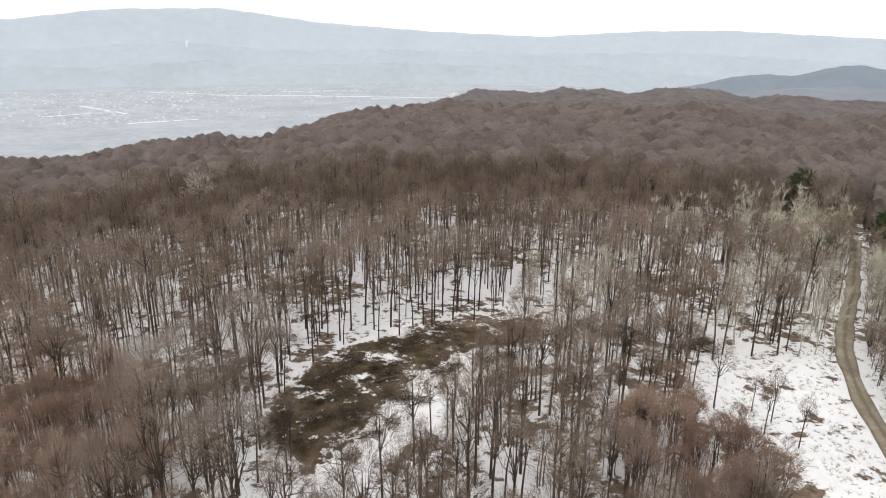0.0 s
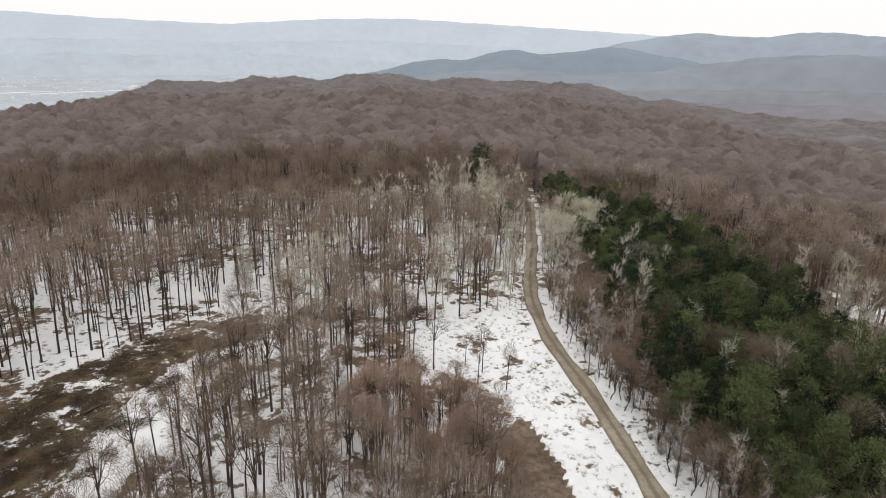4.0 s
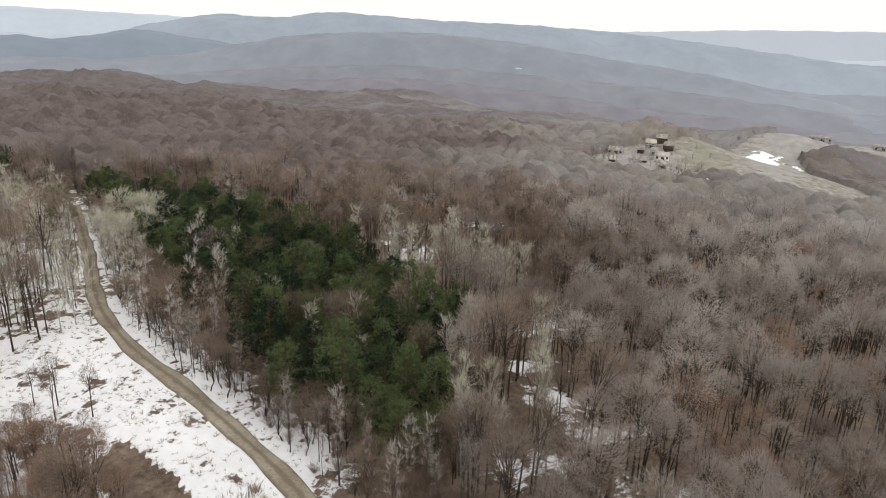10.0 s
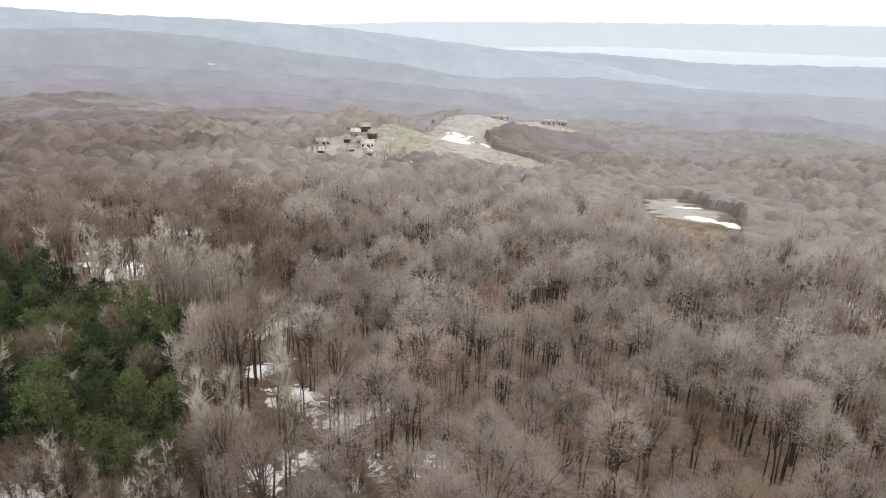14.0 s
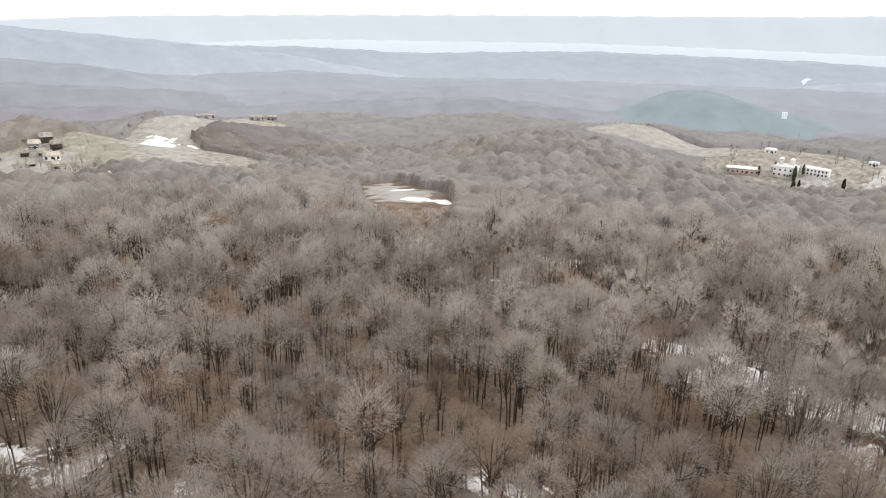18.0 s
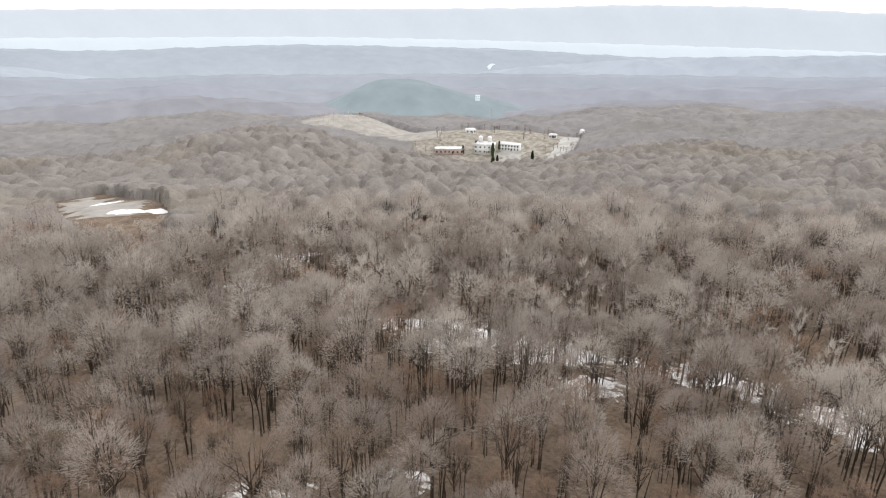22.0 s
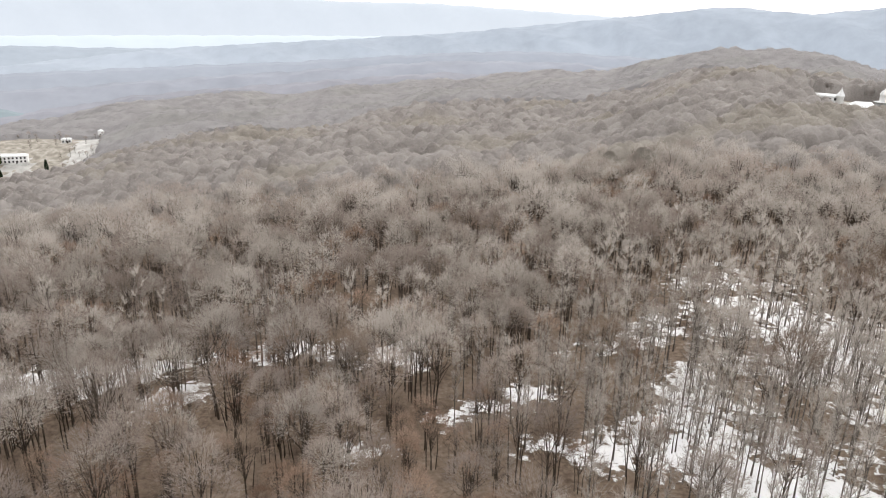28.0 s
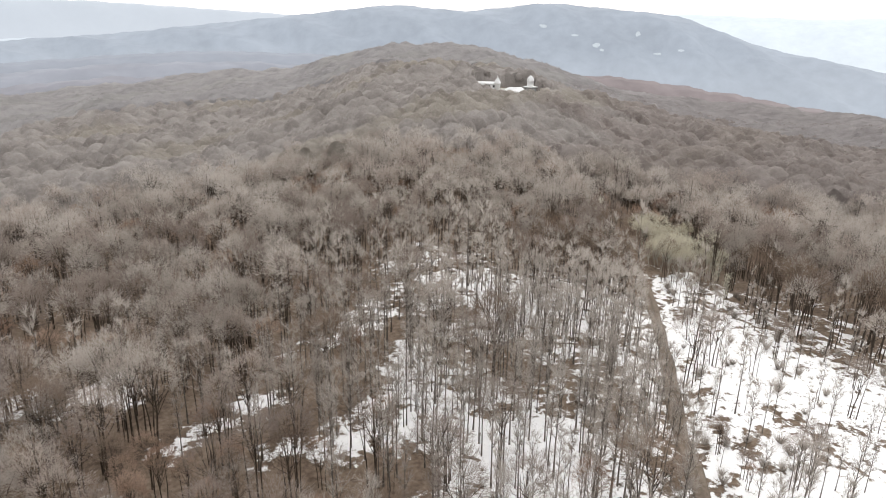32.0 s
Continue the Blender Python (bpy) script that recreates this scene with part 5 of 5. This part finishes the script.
surface("ground_patch", [(405, 70), (520, 70), (545, 50), (545, 5), (480, 0), (420, 40)], DRY_EARTH, "bare trampled earth round the chalets", "bare earth", ragged=8)
surface("ground_patch", [(470, 5), (535, 15), (575, 12), (572, -20), (520, -22), (470, -18)], FADED_LAWN, "faded yellow-green lawn beside the chalets", "lawn", ragged=8)
surface("ground_patch", [(600, -10), (670, -45), (705, -95), (708, -150), (640, -160), (590, -80), (500, -66), (430, -80), (420, -70), (500, -40)], DRY_EARTH, "pale dry grass and stony hilltop", "bare earth", ragged=12)
surface("ground_patch", [(361, -134), (361, -152), (300, -152), (284, -138), (300, -116)], DRY_EARTH, "dug earth bank of a clearing", "bare earth", ragged=4)

# monastery in the dell
COURT = [(440, -500), (448, -585), (380, -600), (345, -575), (318, -480), (330, -455), (370, -470)]
surface("pavement", [(408, -578), (395, -592), (356, -562), (338, -505), (350, -490), (366, -515), (384, -550)], PALE_GRAVEL, "pale gravel forecourt of the monastery", "forecourt", ragged=5)
surface("pavement", [(350, -575), (372, -660), (352, -655), (325, -600), (318, -570)], PALE_GRAVEL, "pale gravel lane beside the monastery", "lane", ragged=4)
surface("ground_patch", [(250, -345), (262, -395), (280, -430), (300, -470), (290, -420), (268, -380)], PALE_GRAVEL, "stony track below the monastery", "track", ragged=3)
house("cell_wing", "long reddish monastery wing under a white tin roof", 428, -526, 27, 8, 4.2, 2.0, BRICKWORK, ROOF_SNOW, 0.6, 1, 0.85, turn=4, n=7, sunk=3)
church = house("church", "white monastery church with stepped roof and two towers", 404, -553, 20, 12, 8.5, 2.4, PLASTER, ROOF_SNOW, 0.5, 2, 0.7, turn=-3, n=5, sunk=3)
for sx in (-4.5, 4.5):
    part("tower", mesh_of("tower", *block(sx - 1.9, sx + 1.9, -2, 2, 8, 14.5), [PLASTER]), church)
    part("tower_roof", mesh_of("tower_roof", *hip(sx - 2.3, sx + 2.3, -2.4, 2.4, 14.5, 16.6, 0.05), [ROOF_SNOW]), church)
house("guest_wing", "white two-storey guest wing of the monastery", 388, -573, 21, 8, 6.0, 1.8, PLASTER, ROOF_SNOW, 0.5, 2, 0.8, turn=-14, n=7, sunk=3)
house("outbuilding", "small white outbuilding beside the monastery", 437, -572, 10, 6, 3.5, 1.6, PLASTER, ROOF_SNOW, 0.4, turn=10, sunk=3)
house("outbuilding", "small white outbuilding beside the monastery lane", 372, -628, 8, 5, 3.2, 1.5, PLASTER, ROOF_SNOW, 0.4, turn=-5, sunk=3)
house("gatehouse", "tall narrow white gatehouse at the end of the lane", 362, -672, 5, 5, 9.0, 2.0, PLASTER, ROOF_SNOW, 0.3, 2, 0.1, turn=8, n=1, sunk=3)
wall_ob = thing("retaining_wall", "low white terrace wall below the forecourt", "wall", "", (362, -480, seat(362, -480)), facing(362, -480) - 32)
part("masonry", mesh_of("masonry", *block(-26, 26, -0.4, 0.4, -4, 1.6), [PLASTER]), wall_ob)
part("coping", mesh_of("coping", *block(-26.2, 26.2, -0.55, 0.55, 1.6, 1.85), [STONE]), wall_ob)
wall_ob = thing("boundary_wall", "long white boundary wall along the monastery field", "wall", "", (388, -668, seat(388, -668)), facing(388, -668) + 3)
part("masonry", mesh_of("masonry", *block(-22, 22, -0.35, 0.35, -4, 1.9), [PLASTER]), wall_ob)
part("coping", mesh_of("coping", *block(-22.2, 22.2, -0.5, 0.5, 1.9, 2.1), [ROOF_SNOW]), wall_ob)
mast = thing("lattice_mast", "thin grey steel mast behind the church", "mast", "", (424, -590, seat(424, -590)))
for a in (0, 2.09, 4.19):
    part("leg", mesh_of("leg", *tube([(math.cos(a) * 1.0, math.sin(a) * 1.0, -0.5), (math.cos(a) * 0.25, math.sin(a) * 0.25, 26)], [0.16, 0.1], 4), [STEEL]), mast)
for z in range(3, 26, 4):
    part("brace", mesh_of("brace", *round_body([(1.05 - z * 0.029, z), (1.05 - z * 0.029, z + 0.15)], 3), [STEEL]), mast)


def cypress(seed, high):
    rng = np.random.RandomState(seed)
    n = 520
    f, az = rng.uniform(0.03, 1, n), rng.uniform(0, 6.28, n)
    rad = high * 0.13 * np.sin(np.pi * np.clip(f * 0.85 + 0.14, 0, 1)) * rng.uniform(0.4, 1.0, n)
    base = np.stack([rad * np.cos(az), rad * np.sin(az), f * high * 0.95], -1)
    way = np.stack([np.cos(az) * 0.4, np.sin(az) * 0.4, np.ones(n)], -1)
    way /= np.linalg.norm(way, axis=1)[:, None]
    return tube([(0, 0, -0.4), (0, 0, high * 0.9)], [0.2, 0.05], 5), slivers(base, way, rng.uniform(0.8, 1.6, n), np.full(n, 0.5), rng)


stand("cypress_tree", "dark green columnar cypress beside the monastery", "tree", "cypresses round the monastery", [cypress(800 + s, 9 + s) for s in range(3)], BARK_PINE, NEEDLES,
      [(q[0], q[1], k * 1.3, 1.0 + 0.12 * (k % 3)) for k, q in enumerate(((416, -533), (410, -546), (393, -551), (396, -566), (352, -559), (356, -500), (378, -538)))])

# young orchard in rows on the bare slope
rows = []
for i in range(11):
    for j in range(7):
        rows.append((*polar(129.8 + 0.4 * i, 758 + 8 * j + 2 * i), i * 1.1 + j, 0.3))
surface("ground_patch", ORCHARD, DRY_EARTH, "bare pale ground of a young orchard", "bare earth", ragged=5)
stand("orchard_tree", "small leafless orchard tree planted in a row", "tree", "orchard rows", [shape_of(2, s, False) for s in range(2)], BARK_PALE, TWIG_PALE, rows)

# hilltop chapel on the ridge
surface("pavement", [(-222, -432), (-262, -470), (-282, -470), (-270, -500), (-232, -496), (-205, -455)], PALE_GRAVEL, "snowy forecourt of the hilltop chapel", "forecourt", ragged=4)
chapel = house("chapel", "white hilltop chapel with an arched porch", -258, -470, 13, 8, 4.2, 2.4, PLASTER, ROOF_SNOW, 0.5, 1, 0.7, turn=12, n=4, sunk=3)
for sx in (-3.2, 3.2):
    part("porch_pier", mesh_of("porch_pier", *block(sx - 0.45, sx + 0.45, -6.2, -5.3, -2, 3.4), [PLASTER]), chapel)
part("porch_roof", mesh_of("porch_roof", *hip(-4.4, 4.4, -6.8, -3.9, 3.4, 5.2, 0.3), [ROOF_SNOW]), chapel)
bell = thing("bell_tower", "slender white bell tower with a pointed cap", "tower", "", (-247, -478, seat(-247, -478)), 10)
part("shaft", mesh_of("shaft", *round_body([(2.2, -3), (2.2, 6.5), (2.5, 6.6), (2.5, 7.0)], 8), [PLASTER]), bell)
part("cap", mesh_of("cap", *round_body([(2.6, 7.0), (2.2, 8.2), (1.2, 9.8), (0.35, 11.2), (0.05, 12.6)], 10), [ROOF_SNOW]), bell)
dome = thing("domed_tower", "grey stone tower carrying a white lantern and dome", "tower", "", (-272, -472, seat(-272, -472)), 5)
part("base", mesh_of("base", *block(-3.4, 3.4, -3.2, 3.2, -3, 6.8), [STONE]), dome)
part("ledge", mesh_of("ledge", *block(-4.2, 4.2, -4.0, 4.0, 6.8, 7.4), [ROOF_SNOW]), dome)
part("lantern", mesh_of("lantern", *round_body([(2.5, 7.4), (2.5, 11.2), (2.8, 11.3), (2.8, 11.7)], 10), [PLASTER]), dome)
part("dome", mesh_of("dome", *round_body([(2.75, 11.7), (2.7, 12.6), (2.1, 13.9), (1.1, 14.8), (0.3, 15.4), (0.05, 16.6)], 12), [ROOF_SNOW]), dome)
house("cloister", "long low white cloister wing beside the chapel", -238, -488, 24, 6, 3.2, 1.6, PLASTER, ROOF_SNOW, 0.5, 1, 0.85, turn=-12, n=7, sunk=3)
stand("cypress_tree", "dark cypress beside the hilltop chapel", "tree", "cypresses by the chapel", [cypress(820, 7)], BARK_PINE, NEEDLES, [(-270, -462, 0, 0.8), (-277, -466, 1, 0.9)])

# snow lying in the open
def snow_spot(x, y, a, b, turn, label):
    k = math.radians(turn)
    ring = [(x + a * math.cos(t) * math.cos(k) - b * math.sin(t) * math.sin(k), y + a * math.cos(t) * math.sin(k) + b * math.sin(t) * math.cos(k)) for t in np.linspace(0, 6.2, 18)]
    surface("snow_patch", ring, SNOW, label, "snow", lift=0.2, step=2.0, ragged=2.0)


snow_spot(588, -49, 42, 14, 0, "broad patch of old snow on the meadow")
snow_spot(600, -75, 9, 4, 20, "patch of old snow below the hilltop")
snow_spot(618, -62, 6, 4, 0, "patch of old snow below the hilltop")
snow_spot(293, -137, 9, 4, 45, "sheet of snow on the clearing floor")
snow_spot(283, -144, 8, 3.5, 50, "sheet of snow on the clearing floor")
snow_spot(330, -146, 9, 3, 60, "sheet of snow on the clearing floor")


# fallen wood and scrub of the brush clearing
def brush_heap(seed, reach, high, sticks):
    rng = np.random.RandomState(seed)
    base = np.stack([rng.normal(size=sticks) * reach * 0.4, rng.normal(size=sticks) * reach * 0.4, rng.uniform(0, high * 0.5, sticks)], -1)
    way = rng.normal(size=(sticks, 3)) * [1, 1, 0.45] + [0, 0, 0.3]
    way /= np.linalg.norm(way, axis=1)[:, None]
    limbs_ = []
    for k in range(7):
        a = rng.uniform(0, 6.28)
        d = np.array([math.cos(a), math.sin(a), rng.uniform(0, 0.25)]) * reach * rng.uniform(0.6, 1.1)
        c = np.append(rng.normal(size=2) * reach * 0.25, high * 0.25)
        limbs_.append(tube([c - d / 2, c + [0, 0, 0.15], c + d / 2], [0.12, 0.1, 0.04], 4))
    return limbs_, slivers(base, way, rng.uniform(0.6, 1.7, sticks), rng.uniform(0.04, 0.09, sticks), rng)


heaps = [brush_heap(900 + s, 3.0 + s * 0.5, 1.6, 420) for s in range(3)]
rng = np.random.RandomState(77)
spots = []
while len(spots) < 46:
    bx, by = rng.uniform(-14, 48), rng.uniform(84, 140)
    if inside(BRUSH, np.array([bx]), np.array([by]))[0]:
        spots.append((bx, by, rng.uniform(0, 6.28), rng.uniform(0.5, 1.1)))
for f in np.linspace(0, 1, 16):
    spots.append((48 + 28 * f + rng.uniform(-2, 2), 131 - 13 * f + rng.uniform(-4, 4), rng.uniform(0, 6.28), rng.uniform(0.5, 0.95)))
heaps = [([mesh_of("branch", *limb, [BRUSHWOOD], smooth=True) for limb in limbs_], mesh_of("brush", *fine, [BRUSHWOOD])) for limbs_, fine in heaps]
for k, (bx, by, turn_, size_) in enumerate(spots):
    heap = thing("brush_heap", "dark heap of felled branches lying on snow", "brushwood", "brush heaps in the clearing")
    heap.matrix_basis = Matrix.Translation((bx, by, seat(bx, by))) @ Matrix.Rotation(turn_, 4, "Z") @ Matrix.Scale(size_, 4)
    for me in heaps[k % 3][0]:
        part("branch", me, heap)
    tagged(part("brush", heaps[k % 3][1], heap), "tangle of thin dead sticks", kind="stuff")
log_spots = ((-86, -100, 60, 4.5), (8, 112, 20, 5), (20, 122, 130, 4), (60, 122, 165, 6), (70, 119, 10, 5), (-62, -84, 100, 3.5), (150, -44, 65, 5), (-98, -122, 150, 4))
for lx, ly, lt, ll in log_spots:
    trunk_ = thing("fallen_log", "fallen dark tree trunk lying in the snow", "log", "fallen logs", (lx, ly, seat(lx, ly) + 0.15), lt)
    part("stem", mesh_of("stem", *tube([(-ll / 2, 0, 0), (0, 0.15, 0.05), (ll / 2, 0, 0.1)], [0.26, 0.22, 0.14], 6), [BRUSHWOOD], smooth=True), trunk_)
    for q in (-0.2, 0.15, 0.35):
        part("branch_stub", mesh_of("branch_stub", *tube([(q * ll, 0, 0), (q * ll + 0.5, 0.6 * (1 if q > 0 else -1), 0.5)], [0.07, 0.03], 4), [BRUSHWOOD]), trunk_)


# low scrub: on the snowfield, the south snow and round the buildings
def scrub(seed, high, wide, twigs):
    rng = np.random.RandomState(seed)
    az = rng.uniform(0, 6.28, twigs)
    way = np.stack([np.cos(az) * wide, np.sin(az) * wide, np.full(twigs, high)], -1) + rng.normal(size=(twigs, 3)) * 0.35
    n = np.linalg.norm(way, axis=1)
    stems_ = [tube([(0, 0, -0.1), (wide * 0.4 * math.cos(a), wide * 0.4 * math.sin(a), high * 0.6)], [0.05, 0.02], 3) for a in (0, 1.5, 3.1, 4.4)]
    return gather(stems_), slivers(np.stack([np.cos(az), np.sin(az), 0 * az], -1) * wide * 0.25, way / n[:, None], n * rng.uniform(0.5, 1.0, twigs), np.full(twigs, 0.05), rng)


scrubs = [scrub(940 + s, 1.7 + 0.4 * s, 0.9, 150) for s in range(3)]
spots = [(*polar(52.45, 80), 0.3, 1.0)]
bx, by = rng.uniform(-135, -60, 400), rng.uniform(-142, -44, 400)
ok = (np.hypot(bx, by) > 60) & (near_line(ROAD, bx, by) > 3)
spots += [(p, q, rng.uniform(0, 6.28), rng.uniform(0.5, 1.3)) for p, q in list(zip(bx[ok], by[ok]))[:120]]
road_y = np.array([q[1] for q in ROAD])
road_x = np.array([q[0] for q in ROAD])
by = rng.uniform(30, 175, 900)
bx = np.interp(by, road_y[road_y.argsort()], road_x[road_y.argsort()]) + rng.uniform(4, 20, 900)
ok = near_line(ROAD, bx, by) > 2.8
spots += [(p, q, rng.uniform(0, 6.28), rng.uniform(0.6, 1.3)) for p, q in list(zip(bx[ok], by[ok]))[:110]]
stand("shrub", "bare grey-brown shrub poking out of the snow", "shrub", "shrubs on the snow", scrubs, BARK_GREY, TWIG, spots, "crown")
spots = []
for k in range(420):
    if k < 90:
        bx, by = rng.uniform(395, 560), rng.uniform(-10, 85)
    else:
        bx, by = rng.uniform(240, 470), rng.uniform(-660, -330)
        if inside(COURT, np.array([bx]), np.array([by]))[0]:
            continue
    if (inside(MEADOW, np.array([bx]), np.array([by])) | inside(YARD, np.array([bx]), np.array([by])))[0]:
        spots.append((bx, by, rng.uniform(0, 6.28), rng.uniform(0.3, 0.62)))
stand("garden_tree", "small bare tree near the hill buildings", "tree", "small trees round the buildings", [shape_of(1, s, False) for s in range(3)], BARK, TWIG_MID, spots)
bx = np.concatenate([rng.uniform(50, 98, 1600), rng.uniform(-135, -62, 1300)])
by = np.concatenate([rng.uniform(40, 115, 1600), rng.uniform(-142, -44, 1300)])
ok = near_line(ROAD, bx, by) > 2.4
n_ = int(ok.sum())
tufts = np.stack([bx[ok], by[ok], rng.uniform(0, 6.28, n_), rng.uniform(0.5, 1.3, n_), rng.uniform(0.5, 1.2, n_)], -1)
thicket("grass_tufts", "dead grass tufts sticking through the snow", "grass", [[(0, scrub(960 + s, 0.35, 0.45, 14)[1])] for s in range(4)], [DRY_GRASS], tufts)

# saplings and dead bracken under the oaks
bx, by, rng = scatter(3.1, 83, 52, 165, 46, 200)
ok = ~openness(bx, by) & (rng.rand(len(bx)) < 0.5 + 0.3 * wave(bx, by, 18, 84))
n_ = int(ok.sum())
under = np.stack([bx[ok], by[ok], rng.uniform(0, 6.28, n_), rng.uniform(0.5, 1.5, n_), rng.uniform(0.4, 1.3, n_)], -1)
thicket("undergrowth", "brown saplings and dead bracken under the oaks", "undergrowth", [[(0, scrub(980 + s, 1.7, 0.8, 20)[1])] for s in range(5)], [TWIG_DARK], under)

# dead bracken and bramble matted over the brush clearing
bx, by, rng = scatter(1.25, 87, 80, 150, -20, 30)
ok = inside(BRUSH, bx, by) & (rng.rand(len(bx)) < 0.5 + 0.5 * wave(bx, by, 9, 88))
n_ = int(ok.sum())
mat_ = np.stack([bx[ok], by[ok], rng.uniform(0, 6.28, n_), rng.uniform(0.6, 1.5, n_), rng.uniform(0.35, 1.1, n_)], -1)
thicket("bracken", "matted dead bracken and bramble over the felled clearing", "undergrowth", [[(0, scrub(1000 + s, 0.9, 0.9, 26)[1])] for s in range(6)], [DRY_GRASS], mat_)

# far plain with its town, both glowing pale in place of haze
def plain(name, c0, c1, r0, r1, z, srgb, label):
    heads, rings = np.radians(np.arange(c0, c1 + 0.1, 1.0)), np.linspace(r0, r1, 14)
    cc, rr = np.meshgrid(heads, rings)
    n = len(heads)
    i, j = np.meshgrid(np.arange(n - 1), np.arange(len(rings) - 1))
    a = j * n + i
    tris = np.concatenate([np.stack([a, a + 1, a + n + 1], -1).reshape(-1, 3), np.stack([a, a + n + 1, a + n], -1).reshape(-1, 3)])
    ob = new(name, mesh_of(name, np.stack([rr * np.sin(cc), rr * np.cos(cc), 0 * cc + z], -1).reshape(-1, 3), tris, [haze_glow_material("hazed_plain", srgb, 0.07, size=160)]))
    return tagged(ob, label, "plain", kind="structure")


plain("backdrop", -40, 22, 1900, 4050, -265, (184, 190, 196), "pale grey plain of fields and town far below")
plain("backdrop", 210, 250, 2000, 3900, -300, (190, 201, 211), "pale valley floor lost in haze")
rng = np.random.RandomState(91)
roofs = []
for k in range(800):
    if k % 3:
        head, dist = rng.normal(-15, 5.5), rng.uniform(2450, 3500)
    else:
        head, dist = rng.uniform(-26, 8), rng.normal(3250, 220)
    bx_, by_ = polar(head, dist)
    w, d, h = rng.uniform(5, 16), rng.uniform(5, 12), rng.uniform(3, 8)
    v, t = hip(-w / 2, w / 2, -d / 2, d / 2, 0, h, 0.5, h * 0.5)
    roofs.append((v + [bx_, by_, -265.5], t))
FAR_TOWN = haze_glow_material("hazed_town", (199, 204, 209), 0.12, size=60)
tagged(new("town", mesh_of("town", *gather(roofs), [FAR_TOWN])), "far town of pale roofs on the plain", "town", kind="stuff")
# Snowy roads of the plain, their haze painted as glow too.
hazed_white = haze_glow_material("hazed_white", (232, 236, 240), 0.03)
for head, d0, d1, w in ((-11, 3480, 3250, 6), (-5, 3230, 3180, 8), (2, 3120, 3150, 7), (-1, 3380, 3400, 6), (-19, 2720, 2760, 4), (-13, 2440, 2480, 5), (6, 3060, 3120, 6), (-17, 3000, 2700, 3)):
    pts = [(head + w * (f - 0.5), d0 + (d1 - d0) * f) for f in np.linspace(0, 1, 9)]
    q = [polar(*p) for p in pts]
    ob = ribbon("road", q, 9.0, hazed_white, "snow-covered road across the far plain", 0.0)
    ob.data.vertices.foreach_set("co", np.column_stack([np.array([vv.co[:2] for vv in ob.data.vertices]), np.full(len(ob.data.vertices), -264.6)]).astype(np.float32).ravel())


hazed_smoke = haze_glow_material("hazed_smoke", (214, 221, 227), 0.03)


# chimney smoke and a tall block far off, haze put into their glowing colours
def smoke(head, el, dist, high, wide, lean):
    rng = np.random.RandomState(int(head * 10) % 1000)
    x, y = polar(head, dist)
    root = thing("smoke_plume", "thin white smoke plume rising far off in the haze", "smoke", "smoke plumes", (x, y, 60 + dist * math.tan(math.radians(el))), facing(x, y))
    prof = []
    for f in np.linspace(0, 1, 9):
        prof.append((wide * (0.12 + 0.5 * f ** 0.8) * rng.uniform(0.75, 1.25) * (0.3 if f == 1 else 1), high * f))
    v, t = round_body(prof, 9)
    v = v * [1, 0.4, 1] + np.stack([lean * (v[:, 2] / high) ** 1.5 + 0.12 * wide * np.sin(v[:, 2] * 9 / high), 0 * v[:, 2], 0 * v[:, 2]], -1)
    part("plume", mesh_of("plume", v, t, [hazed_smoke], smooth=True), root)


smoke(-10.8, -2.15, 3150, 30, 11, 6)
smoke(9.4, -6.0, 1900, 14, 20, 14)
smoke(143.9, -4.6, 1900, 15, 14, 9)
# Wall and panes glow pale to imitate haze; no window is lit.
FAR_WALL = haze_glow_material("hazed_whitewash", (201, 209, 215), 0.04, size=20)
FAR_DARK = haze_glow_material("hazed_pane", (168, 180, 188), 0.04, size=20)
bx, by = polar(143.1, 1540)
block_ob = thing("apartment_block", "white apartment block far off in the haze", "building", "", (bx, by, 60 + 1540 * math.tan(math.radians(-6.95))), facing(bx, by))
part("wall", mesh_of("wall", *block(-5, 5, -4, 4, -3, 8), [FAR_WALL]), block_ob)
part("roof", mesh_of("roof", *hip(-5.5, 5.5, -4.5, 4.5, 8, 9.4, 0.6), [FAR_WALL]), block_ob)
for row in range(2):
    for col in range(2):
        part("window", mesh_of("window", *block(-3.6 + col * 4.4, -1.0 + col * 4.4, -4.15, -4, 1.5 + row * 3.8, 3.6 + row * 3.8), [FAR_DARK]), block_ob)
